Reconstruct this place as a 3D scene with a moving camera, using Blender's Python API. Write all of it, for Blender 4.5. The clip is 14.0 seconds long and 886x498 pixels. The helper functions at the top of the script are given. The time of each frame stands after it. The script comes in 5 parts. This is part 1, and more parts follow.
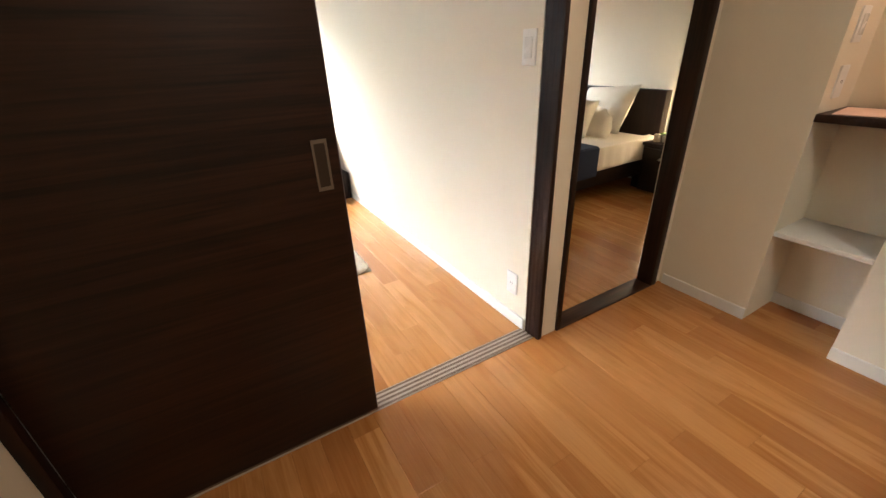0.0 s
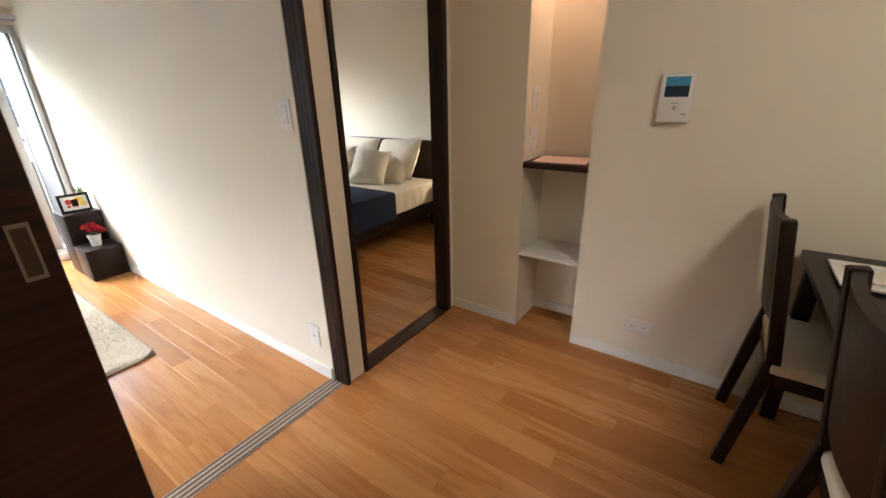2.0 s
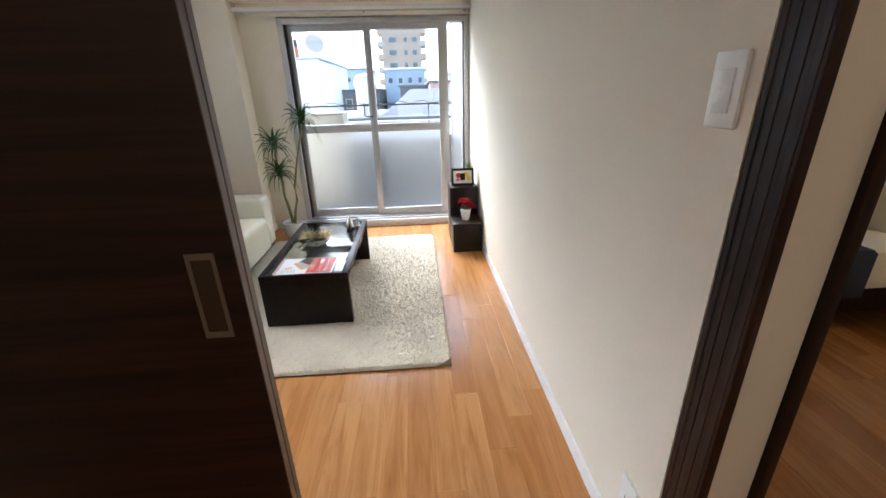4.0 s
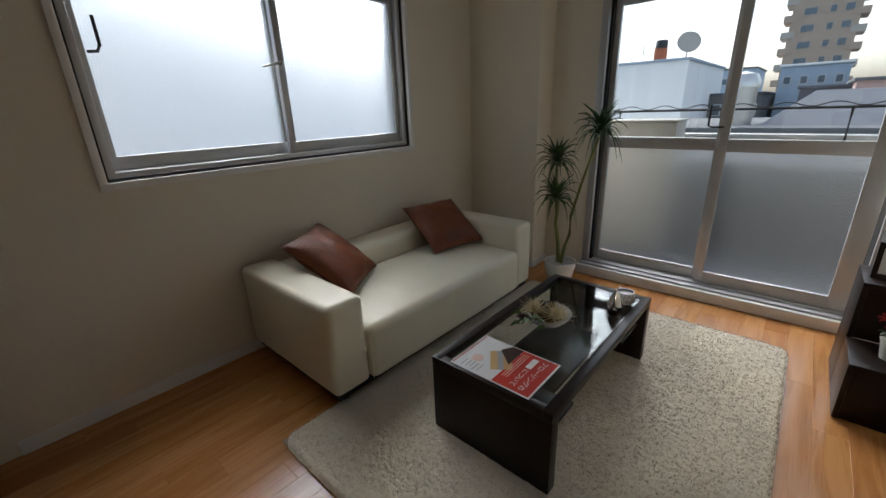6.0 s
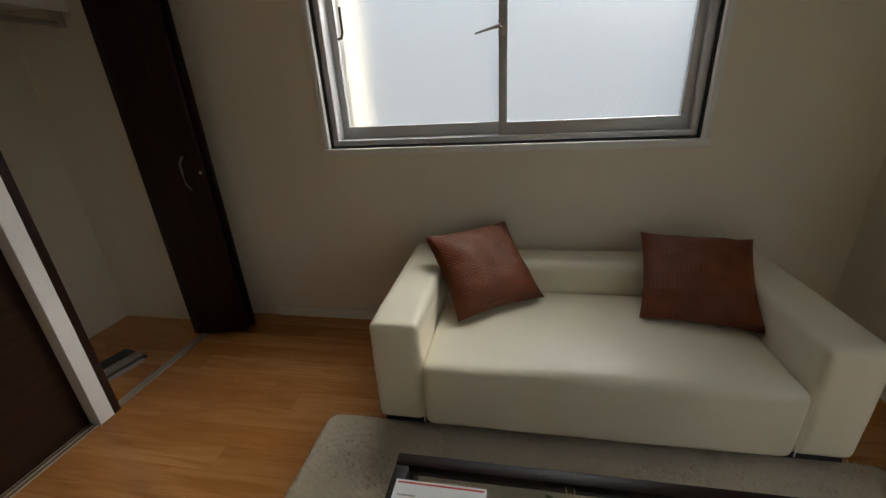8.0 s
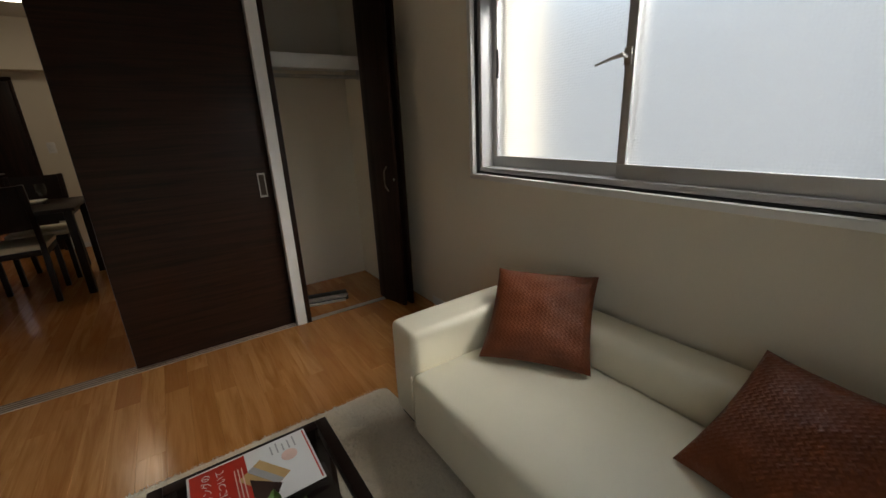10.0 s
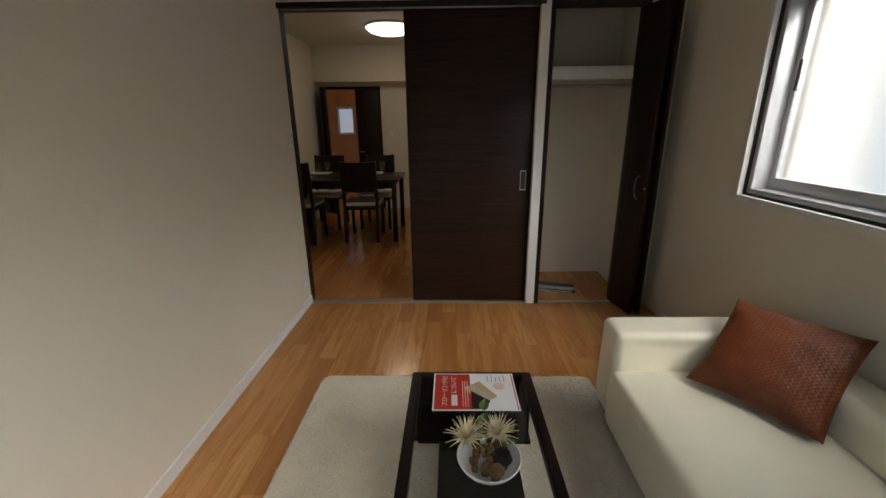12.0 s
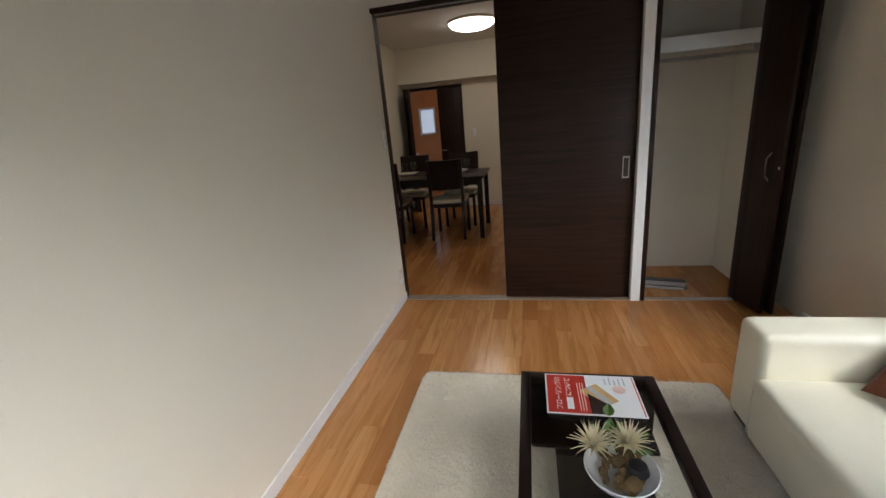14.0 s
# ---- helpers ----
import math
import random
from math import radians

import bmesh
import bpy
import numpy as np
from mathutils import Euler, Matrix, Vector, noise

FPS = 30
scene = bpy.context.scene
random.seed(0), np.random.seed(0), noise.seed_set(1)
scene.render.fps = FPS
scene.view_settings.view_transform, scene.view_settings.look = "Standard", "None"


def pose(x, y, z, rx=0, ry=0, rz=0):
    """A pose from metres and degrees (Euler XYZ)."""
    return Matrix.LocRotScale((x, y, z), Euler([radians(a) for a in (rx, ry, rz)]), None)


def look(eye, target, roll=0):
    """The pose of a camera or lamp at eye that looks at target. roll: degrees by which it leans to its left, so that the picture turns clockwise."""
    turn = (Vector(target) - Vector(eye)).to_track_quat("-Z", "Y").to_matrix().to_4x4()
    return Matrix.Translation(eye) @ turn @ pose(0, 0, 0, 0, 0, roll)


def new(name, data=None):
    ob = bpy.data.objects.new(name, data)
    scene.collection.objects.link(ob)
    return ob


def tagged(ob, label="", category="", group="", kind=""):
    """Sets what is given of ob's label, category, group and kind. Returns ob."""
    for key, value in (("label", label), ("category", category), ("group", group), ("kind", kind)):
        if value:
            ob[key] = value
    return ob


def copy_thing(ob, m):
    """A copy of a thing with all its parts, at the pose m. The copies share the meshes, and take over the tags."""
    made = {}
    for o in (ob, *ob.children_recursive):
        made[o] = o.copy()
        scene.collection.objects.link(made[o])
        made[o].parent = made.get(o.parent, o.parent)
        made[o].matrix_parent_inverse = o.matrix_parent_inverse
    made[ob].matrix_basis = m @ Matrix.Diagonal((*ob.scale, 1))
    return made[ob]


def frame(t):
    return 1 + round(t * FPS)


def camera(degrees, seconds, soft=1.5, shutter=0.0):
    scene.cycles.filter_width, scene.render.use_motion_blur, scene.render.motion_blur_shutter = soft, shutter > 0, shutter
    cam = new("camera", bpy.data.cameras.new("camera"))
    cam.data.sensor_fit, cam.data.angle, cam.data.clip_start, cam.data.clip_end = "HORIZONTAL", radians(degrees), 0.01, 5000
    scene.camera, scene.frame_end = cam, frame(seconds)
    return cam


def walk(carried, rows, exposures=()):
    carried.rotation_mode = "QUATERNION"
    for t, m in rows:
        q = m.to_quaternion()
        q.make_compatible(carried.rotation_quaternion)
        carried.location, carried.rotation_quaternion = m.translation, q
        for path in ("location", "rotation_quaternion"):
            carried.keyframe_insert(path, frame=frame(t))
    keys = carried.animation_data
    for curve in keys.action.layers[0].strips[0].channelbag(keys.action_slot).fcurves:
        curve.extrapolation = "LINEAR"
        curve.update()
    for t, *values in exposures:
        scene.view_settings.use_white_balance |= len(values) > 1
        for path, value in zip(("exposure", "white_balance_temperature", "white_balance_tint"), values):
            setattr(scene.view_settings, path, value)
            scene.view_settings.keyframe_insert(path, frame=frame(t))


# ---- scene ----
cam = camera(95.8, 14.0)
PATH = [
    (0, (0.151, 0.135, 1.228), (1.042, 1.687, 0.336), -2.5),
    (0.5, (0.214, 0.067, 1.267), (1.418, 1.436, 0.444), -5.4),
    (1, (0.236, 0.011, 1.28), (1.602, 1.24, 0.49), -6.4),
    (1.5, (0.252, -0.037, 1.282), (1.708, 1.118, 0.543), -6.6),
    (2, (0.257, -0.067, 1.282), (1.782, 1.007, 0.561), -1.3),
    (2.5, (0.313, 0.07, 1.245), (1.581, 1.422, 0.496), -0.9),
    (3, (0.466, 0.292, 1.25), (1.426, 1.902, 0.553), -2.6),
    (3.5, (0.668, 0.488, 1.239), (1.156, 2.281, 0.497), -1.3),
    (3.7, (0.723, 0.557, 1.238), (1.043, 2.387, 0.497), -1.7),
    (5.8, (0.747, 1.705, 1.179), (-0.334, 3.257, 0.527), -0.1),
    (6, (0.729, 1.798, 1.18), (-0.536, 3.199, 0.52), -2.1),
    (6.2, (0.738, 1.885, 1.19), (-0.68, 3.159, 0.586), -0.7),
    (6.5, (0.742, 2.048, 1.185), (-0.875, 2.976, 0.46), -0.6),
    (7, (0.641, 2.351, 1.2), (-1.142, 2.957, 0.526), -0.9),
    (7.5, (0.582, 2.651, 1.204), (-1.314, 2.938, 0.635), -3.1),
    (7.7, (0.589, 2.787, 1.219), (-1.302, 2.804, 0.569), -3.0),
    (10, (0.113, 3.818, 1.22), (-0.946, 2.231, 0.622), -2.6),
    (10.5, (0.002, 3.936, 1.272), (-0.723, 2.141, 0.769), -1.6),
    (11, (0.005, 4.109, 1.29), (-0.284, 2.221, 0.698), 1.1),
    (11.5, (0.088, 4.124, 1.28), (-0.016, 2.24, 0.617), -0.8),
    (12, (0.168, 4.109, 1.295), (0.21, 2.198, 0.705), -0.6),
    (12.5, (0.212, 4.073, 1.291), (0.425, 2.167, 0.724), -0.5),
    (13, (0.269, 4.075, 1.301), (0.724, 2.205, 0.757), -1.8),
    (13.5, (0.318, 4.088, 1.303), (0.933, 2.259, 0.778), -3.0),
    (14, (0.282, 4.075, 1.272), (0.707, 2.21, 0.69), -5.2),
]
EXPOSURES = [(0, 3.65, 6050, 10), (0.5, 4.05, 6050, 10), (1, 3.75, 5950, 10), (1.5, 3.55, 5900, 10), (2, 3.38, 5800, 10), (2.5, 3.15, 5700, 10), (3, 2.95, 5650, 10), (3.7, 2.9, 5550, 10), (5.8, 1.22, 5800, 10), (6.5, 1.0, 6100, 10), (7.7, 1.08, 6450, 10), (10, 1.05, 6500, 10), (11, 1.12, 6500, 10), (12.5, 1.57, 6100, 10), (13.5, 1.88, 5800, 10), (14, 1.95, 5800, 10)]
walk(cam, [(t, look(eye, target, roll)) for t, eye, target, roll in PATH], EXPOSURES)

# ---- world, sun, exposure ----
world = bpy.data.worlds.new("overcast_sky")
scene.world = world
world.use_nodes = True
wn, wl = world.node_tree.nodes, world.node_tree.links
sky = wn.new("ShaderNodeTexSky")
sky.sky_type, sky.sun_disc = "NISHITA", False
sky.sun_elevation, sky.sun_rotation = radians(44), radians(-45)
sky.air_density, sky.dust_density = 1.4, 4.0
pale = wn.new("ShaderNodeHueSaturation")
pale.inputs["Saturation"].default_value = 0.55
wl.new(sky.outputs[0], pale.inputs["Color"])
wl.new(pale.outputs[0], wn["Background"].inputs[0])
wn["Background"].inputs[1].default_value = 0.15
sun = new("sun", bpy.data.lights.new("sun", "SUN"))
sun.data.energy, sun.data.angle, sun.data.color = 1.4, radians(65), (1.0, 0.975, 0.94)
sun.matrix_world = look((-7, 7, 9.5), (0, 0, 0))


# ---- materials ----
class Mat:
    def __init__(self, name, color, rough=0.5, metal=0.0, **kw):
        self.m = bpy.data.materials.new(name)
        self.m.use_nodes = True
        self.n, self.l = self.m.node_tree.nodes, self.m.node_tree.links
        self.b = self.n["Principled BSDF"]
        self.b.inputs["Base Color"].default_value = (*color, 1)
        self.b.inputs["Roughness"].default_value = rough
        self.b.inputs["Metallic"].default_value = metal
        for key, value in kw.items():
            self.b.inputs[key.replace("_", " ")].default_value = value
        self.co = self.n.new("ShaderNodeTexCoord").outputs["Object"]

    def scaled(self, sx, sy, sz, source=None, jitter=False):
        mp = self.n.new("ShaderNodeMapping")
        mp.inputs["Scale"].default_value = (sx, sy, sz)
        self.l.new(source or self.co, mp.inputs["Vector"])
        if jitter:
            info = self.n.new("ShaderNodeObjectInfo")
            mul = self.n.new("ShaderNodeVectorMath")
            mul.operation = "SCALE"
            mul.inputs[0].default_value = (37.0, 53.0, 19.0)
            self.l.new(info.outputs["Random"], mul.inputs["Scale"])
            self.l.new(mul.outputs[0], mp.inputs["Location"])
        return mp.outputs[0]

    def noise(self, vec, scale, detail=4, dist=0.0, rough=0.55):
        t = self.n.new("ShaderNodeTexNoise")
        t.inputs["Scale"].default_value, t.inputs["Detail"].default_value = scale, detail
        t.inputs["Distortion"].default_value, t.inputs["Roughness"].default_value = dist, rough
        self.l.new(vec, t.inputs["Vector"])
        return t.outputs["Fac"]

    def voronoi(self, vec, scale):
        t = self.n.new("ShaderNodeTexVoronoi")
        t.inputs["Scale"].default_value = scale
        self.l.new(vec, t.inputs["Vector"])
        return t.outputs["Distance"]

    def ramp(self, fac, *stops):
        r = self.n.new("ShaderNodeValToRGB")
        e = r.color_ramp.elements
        while len(e) < len(stops):
            e.new(0.5)
        for el, (p, c) in zip(e, stops):
            el.position, el.color = p, (*c, 1)
        self.l.new(fac, r.inputs[0])
        return r.outputs[0]

    def mix(self, fac, a, b, mode="MIX"):
        x = self.n.new("ShaderNodeMix")
        x.data_type, x.blend_type = "RGBA", mode
        for value, sock in ((fac, x.inputs[0]), (a, x.inputs[6]), (b, x.inputs[7])):
            if isinstance(value, (int, float)):
                sock.default_value = value
            elif isinstance(value, tuple):
                sock.default_value = (*value, 1)
            else:
                self.l.new(value, sock)
        return x.outputs[2]

    def color(self, out):
        self.l.new(out, self.b.inputs["Base Color"])

    def rough(self, fac, lo, hi):
        r = self.n.new("ShaderNodeMapRange")
        r.inputs["To Min"].default_value, r.inputs["To Max"].default_value = lo, hi
        self.l.new(fac, r.inputs["Value"])
        self.l.new(r.outputs[0], self.b.inputs["Roughness"])

    def bump(self, fac, strength, distance):
        b = self.n.new("ShaderNodeBump")
        b.inputs["Strength"].default_value, b.inputs["Distance"].default_value = strength, distance
        self.l.new(fac, b.inputs["Height"])
        self.l.new(b.outputs[0], self.b.inputs["Normal"])


def plain(name, color, rough=0.5, metal=0.0, grain=60, amount=0.12, bump=0.15, depth=0.001, **kw):
    """A surface of one colour, with soft blotches and a fine grain."""
    s = Mat(name, color, rough, metal, **kw)
    big, fine = s.noise(s.co, 3.0, 3), s.noise(s.co, grain, 3)
    low = tuple(c * (1 - amount) for c in color)
    high = tuple(min(1, c * (1 + amount * 0.6)) for c in color)
    s.color(s.mix(0.35, s.ramp(big, (0.3, low), (0.7, high)), s.ramp(fine, (0.3, low), (0.7, high))))
    s.rough(fine, max(0.02, rough - 0.06), min(1, rough + 0.08))
    s.bump(fine, bump, depth)
    return s.m


def wood_floor(name):
    """Pale cherry boards with long grain; every board has a tone of its own."""
    s = Mat(name, (0.5, 0.27, 0.12), 0.28)
    info = s.n.new("ShaderNodeObjectInfo")
    v = s.scaled(9.0, 0.8, 9.0, jitter=True)
    grain, fine = s.noise(v, 2.2, 5, 1.2), s.noise(s.scaled(110, 3.0, 110, jitter=True), 2.0, 3)
    tone = s.ramp(info.outputs["Random"], (0.0, (0.375, 0.146, 0.042)), (0.3, (0.505, 0.23, 0.075)), (0.75, (0.61, 0.308, 0.110)), (1.0, (0.455, 0.188, 0.054)))
    dark = s.mix(s.ramp(grain, (0.42, (0, 0, 0)), (0.72, (1, 1, 1))), tone, (0.36, 0.132, 0.028))
    s.color(s.mix(0.22, dark, s.ramp(fine, (0.3, (0.37, 0.148, 0.034)), (0.7, (0.60, 0.31, 0.095)))))
    s.rough(grain, 0.15, 0.25)
    s.bump(fine, 0.05, 0.0004)
    s.b.inputs["Coat Weight"].default_value = 0.12
    s.b.inputs["Coat Roughness"].default_value = 0.18
    return s.m


def dark_wood(name, axis, base=(0.007, 0.0027, 0.0014), light=(0.034, 0.0122, 0.0062), rough=0.46):
    """Dark-stained veneer with streaks along one axis (0 x, 1 y, 2 z)."""
    s = Mat(name, base, rough, Specular_IOR_Level=0.25)
    k = [26.0, 26.0, 26.0]
    k[axis] = 1.1
    streak = s.noise(s.scaled(*k), 1.6, 6, 0.6)
    k2 = [150.0, 150.0, 150.0]
    k2[axis] = 5.0
    fine = s.noise(s.scaled(*k2), 1.0, 3)
    s.color(s.mix(0.35, s.ramp(streak, (0.35, base), (0.68, light)), s.ramp(fine, (0.35, base), (0.7, light))))
    s.rough(fine, rough - 0.06, rough + 0.1)
    s.bump(fine, 0.12, 0.0006)
    return s.m


def wallpaper(name, color):
    s = Mat(name, color, 0.85)
    weave = s.noise(s.scaled(1, 1, 0.4), 190, 3)
    big = s.noise(s.co, 1.1, 3)
    low = tuple(c * 0.94 for c in color)
    s.color(s.mix(0.3, s.ramp(big, (0.3, low), (0.7, color)), s.ramp(weave, (0.3, low), (0.7, color))))
    s.bump(weave, 0.25, 0.0008)
    return s.m


def clear_glass(name):
    s = Mat(name, (1, 1, 1))
    thin, gloss, mixer = s.n.new("ShaderNodeBsdfTransparent"), s.n.new("ShaderNodeBsdfGlossy"), s.n.new("ShaderNodeMixShader")
    edge = s.n.new("ShaderNodeLayerWeight")
    steep = s.n.new("ShaderNodeMath")
    steep.operation = "POWER"
    steep.inputs[1].default_value = 4.5
    s.l.new(edge.outputs["Facing"], steep.inputs[0])
    fres = s.n.new("ShaderNodeMapRange")
    fres.inputs["To Min"].default_value, fres.inputs["To Max"].default_value = 0.04, 0.9
    s.l.new(steep.outputs[0], fres.inputs["Value"])
    thin.inputs[0].default_value = (0.96, 0.98, 0.975, 1)
    gloss.inputs["Roughness"].default_value = 0.02
    s.l.new(fres.outputs[0], mixer.inputs[0])
    s.l.new(thin.outputs[0], mixer.inputs[1])
    s.l.new(gloss.outputs[0], mixer.inputs[2])
    s.l.new(mixer.outputs[0], s.n["Material Output"].inputs[0])
    return s.m


def frosted_glass(name, rough, cell, even):
    """Obscured glass pressed with small dimples; even is how far they keep to rows."""
    s = Mat(name, (0.93, 0.96, 0.96), rough, Transmission_Weight=1.0, IOR=1.25)
    t = s.n.new("ShaderNodeTexVoronoi")
    t.inputs["Scale"].default_value, t.inputs["Randomness"].default_value = cell, 1 - even
    s.l.new(s.co, t.inputs["Vector"])
    s.bump(t.outputs["Distance"], 0.6, 0.003)
    return s.m


def glow(name, color, strength):
    s = Mat(name, color, 0.4, Emission_Strength=strength)
    s.b.inputs["Emission Color"].default_value = (*color, 1)
    return s.m


def leather(name, color, rough, cell, depth, amount=0.1):
    s = Mat(name, color, rough)
    pores, big = s.voronoi(s.co, cell), s.noise(s.co, 4.0, 4)
    low = tuple(c * (1 - 2 * amount) for c in color)
    s.color(s.mix(0.25, s.ramp(big, (0.3, low), (0.7, color)), s.ramp(pores, (0.0, low), (0.5, color))))
    s.rough(big, rough - 0.06, rough + 0.08)
    s.bump(pores, 0.4, depth)
    return s.m


def woven(name):
    """Brown leather pressed into a small basket weave."""
    s = Mat(name, (0.13, 0.032, 0.014), 0.4, Specular_IOR_Level=0.4)
    turn = s.n.new("ShaderNodeMapping")
    turn.inputs["Rotation"].default_value = (0, 0, radians(45))
    s.l.new(s.co, turn.inputs["Vector"])
    flat = s.scaled(1, 1, 0, turn.outputs[0])
    check = s.n.new("ShaderNodeTexChecker")
    check.inputs["Scale"].default_value = 90
    s.l.new(flat, check.inputs["Vector"])
    bands = []
    for axis in ("X", "Y"):
        wv = s.n.new("ShaderNodeTexWave")
        wv.wave_type, wv.bands_direction, wv.wave_profile = "BANDS", axis, "SIN"
        wv.inputs["Scale"].default_value = 28.3
        s.l.new(flat, wv.inputs["Vector"])
        bands.append(wv.outputs["Fac"])
    weave = s.mix(check.outputs["Fac"], bands[0], bands[1])
    big = s.noise(s.co, 9.0, 4)
    s.color(s.mix(s.ramp(big, (0.3, (0, 0, 0)), (0.7, (1, 1, 1))), (0.12, 0.030, 0.009), (0.19, 0.050, 0.015)))
    s.rough(weave, 0.5, 0.32)
    s.bump(weave, 0.5, 0.002)
    return s.m


WALL = wallpaper("white_wallpaper", (0.80, 0.737, 0.61))
CEIL = wallpaper("ceiling_paper", (0.78, 0.76, 0.72))
FLOORWOOD = wood_floor("cherry_floor")
UNDER = plain("underlay", (0.16, 0.075, 0.03), 0.7)
WHITE = plain("white_paint", (0.8, 0.79, 0.76), 0.4, grain=30, amount=0.04, bump=0.05)
CREAMTRIM = plain("cream_trim", (0.72, 0.66, 0.56), 0.45, grain=30, amount=0.05, bump=0.05)
DOORWOOD = dark_wood("door_veneer", 0, (0.009, 0.0038, 0.002), (0.043, 0.0165, 0.0086))
FRAMEWOOD = dark_wood("frame_veneer", 2)
SILLWOOD = dark_wood("threshold_wood", 0, (0.022, 0.010, 0.006), (0.075, 0.034, 0.018), 0.4)
TABLEWOOD = dark_wood("table_veneer", 1, (0.008, 0.004, 0.003), (0.018, 0.0085, 0.006), 0.34)
CHAIRWOOD = dark_wood("chair_wood", 2, (0.008, 0.0036, 0.0026), (0.018, 0.008, 0.0055), 0.36)
ALU = plain("anodised_aluminium", (0.50, 0.50, 0.50), 0.38, 0.4, grain=90, amount=0.06, bump=0.05)
STEEL = plain("brushed_steel", (0.55, 0.53, 0.5), 0.3, 0.9, grain=120, amount=0.08, bump=0.08)
CHROME = plain("polished_chrome", (0.8, 0.8, 0.8), 0.07, 1.0, grain=10, amount=0.03, bump=0.01)
RUBBER = plain("black_gasket", (0.015, 0.015, 0.016), 0.6)
BLACK = plain("black_plastic", (0.012, 0.012, 0.013), 0.4)
GLASS = clear_glass("clear_glass")
PATTERN = frosted_glass("pattern_glass", 0.5, 95, 0.65)
FROST = frosted_glass("frosted_glass", 0.42, 140, 0.2)
SOFA = leather("cream_leather", (0.82, 0.775, 0.61), 0.34, 420, 0.0006, 0.04)
BROWN = woven("brown_woven_leather")
RUGPILE = plain("rug_pile", (0.74, 0.655, 0.51), 0.95, grain=120, amount=0.18, bump=0.4, depth=0.005, Sheen_Weight=0.3)
RUGEDGE = plain("rug_binding", (0.36, 0.29, 0.2), 0.9)
LINEN = plain("cream_linen", (0.70, 0.64, 0.53), 0.85, grain=160, amount=0.1, bump=0.3)
BLANKET = plain("navy_blanket", (0.006, 0.016, 0.052), 0.9, grain=140, amount=0.3, bump=0.5)
SEATPAD = plain("cream_upholstery", (0.68, 0.62, 0.48), 0.6, grain=150, amount=0.06)
CERAMIC = plain("white_ceramic", (0.78, 0.77, 0.74), 0.25, grain=20, amount=0.03, bump=0.02)
PEBBLE = plain("white_gravel", (0.6, 0.57, 0.52), 0.8, grain=50, amount=0.25)
LEAF = plain("dracaena_leaf", (0.045, 0.11, 0.026), 0.38, grain=40, amount=0.4)
LEAF2 = plain("fresh_leaf", (0.10, 0.19, 0.035), 0.45, grain=40, amount=0.35)
STEM = plain("pale_stem", (0.20, 0.21, 0.06), 0.7, grain=40, amount=0.3, bump=0.4)
PETAL = plain("straw_petal", (0.76, 0.66, 0.42), 0.6, grain=60, amount=0.2)
MOSS = plain("dried_moss", (0.16, 0.10, 0.035), 0.9, grain=60, amount=0.5, bump=0.8)
REDPETAL = plain("red_petal", (0.42, 0.008, 0.018), 0.5, grain=40, amount=0.3)
WINE = plain("wine_petal", (0.075, 0.006, 0.02), 0.5, grain=40, amount=0.3)
PAPER = plain("white_print", (0.80, 0.80, 0.79), 0.35, grain=20, amount=0.02, bump=0.02)
REDPRINT = plain("red_print", (0.52, 0.035, 0.018), 0.35, grain=20, amount=0.06, bump=0.02)
OAKPRINT = plain("oak_print", (0.60, 0.40, 0.17), 0.4, grain=20, amount=0.15, bump=0.02)
DARKPRINT = plain("brown_print", (0.05, 0.025, 0.02), 0.4, grain=20, amount=0.2, bump=0.02)
PINKPRINT = plain("pale_pink_print", (0.78, 0.56, 0.48), 0.4, grain=20, amount=0.15, bump=0.02)
YELLOW = plain("yellow_print", (0.78, 0.55, 0.06), 0.4, grain=20, amount=0.2, bump=0.02)
GREYPRINT = plain("grey_print", (0.42, 0.42, 0.42), 0.4, grain=20, amount=0.06, bump=0.02)
SCREEN = plain("dark_blue_screen", (0.012, 0.035, 0.075), 0.12, grain=8, amount=0.2, bump=0.0)
SKYBLUE = plain("light_blue_film", (0.07, 0.30, 0.52), 0.2, grain=8, amount=0.06, bump=0.0)
# darkened: the parapet's shade is in this colour, dimming the frosted lower panes
CONCRETE = plain("dark_grey_concrete", (0.13, 0.13, 0.13), 0.9, grain=14, amount=0.15, bump=0.4)
RENDERW = plain("white_render", (0.76, 0.76, 0.75), 0.9, grain=10, amount=0.08, bump=0.3)
SLATE = plain("dark_roofing", (0.10, 0.105, 0.12), 0.8, grain=8, amount=0.25, bump=0.3)
BLUEWALL = plain("pale_blue_cladding", (0.33, 0.40, 0.48), 0.8, grain=6, amount=0.1, bump=0.2)
TOWER = plain("tan_facade_tile", (0.36, 0.29, 0.23), 0.85, grain=2, amount=0.1, bump=0.2)
PANE = plain("dark_window_pane", (0.10, 0.13, 0.16), 0.15, grain=2, amount=0.3, bump=0.0)
TERRA = plain("terracotta", (0.42, 0.13, 0.06), 0.8, grain=10, amount=0.2, bump=0.3)
ASPHALT = plain("town_ground", (0.22, 0.22, 0.22), 0.9, grain=3, amount=0.3, bump=0.4)
BEIGEBOX = plain("beige_casing", (0.36, 0.34, 0.30), 0.6, grain=12, amount=0.08)
ORANGEWALL = plain("orange_wood_panel", (0.45, 0.18, 0.045), 0.5, grain=5, amount=0.2)
LAMP = glow("lamp_diffuser", (1.0, 0.85, 0.66), 2.8)
BEDLAMP = glow("bed_lamp_shade", (1.0, 0.74, 0.45), 5.0)
WINDOWGLOW = glow("far_window_daylight", (0.75, 0.86, 1.0), 0.1)
PINKWALL = plain("dull_pink_render", (0.42, 0.29, 0.26), 0.9, grain=8, amount=0.1)
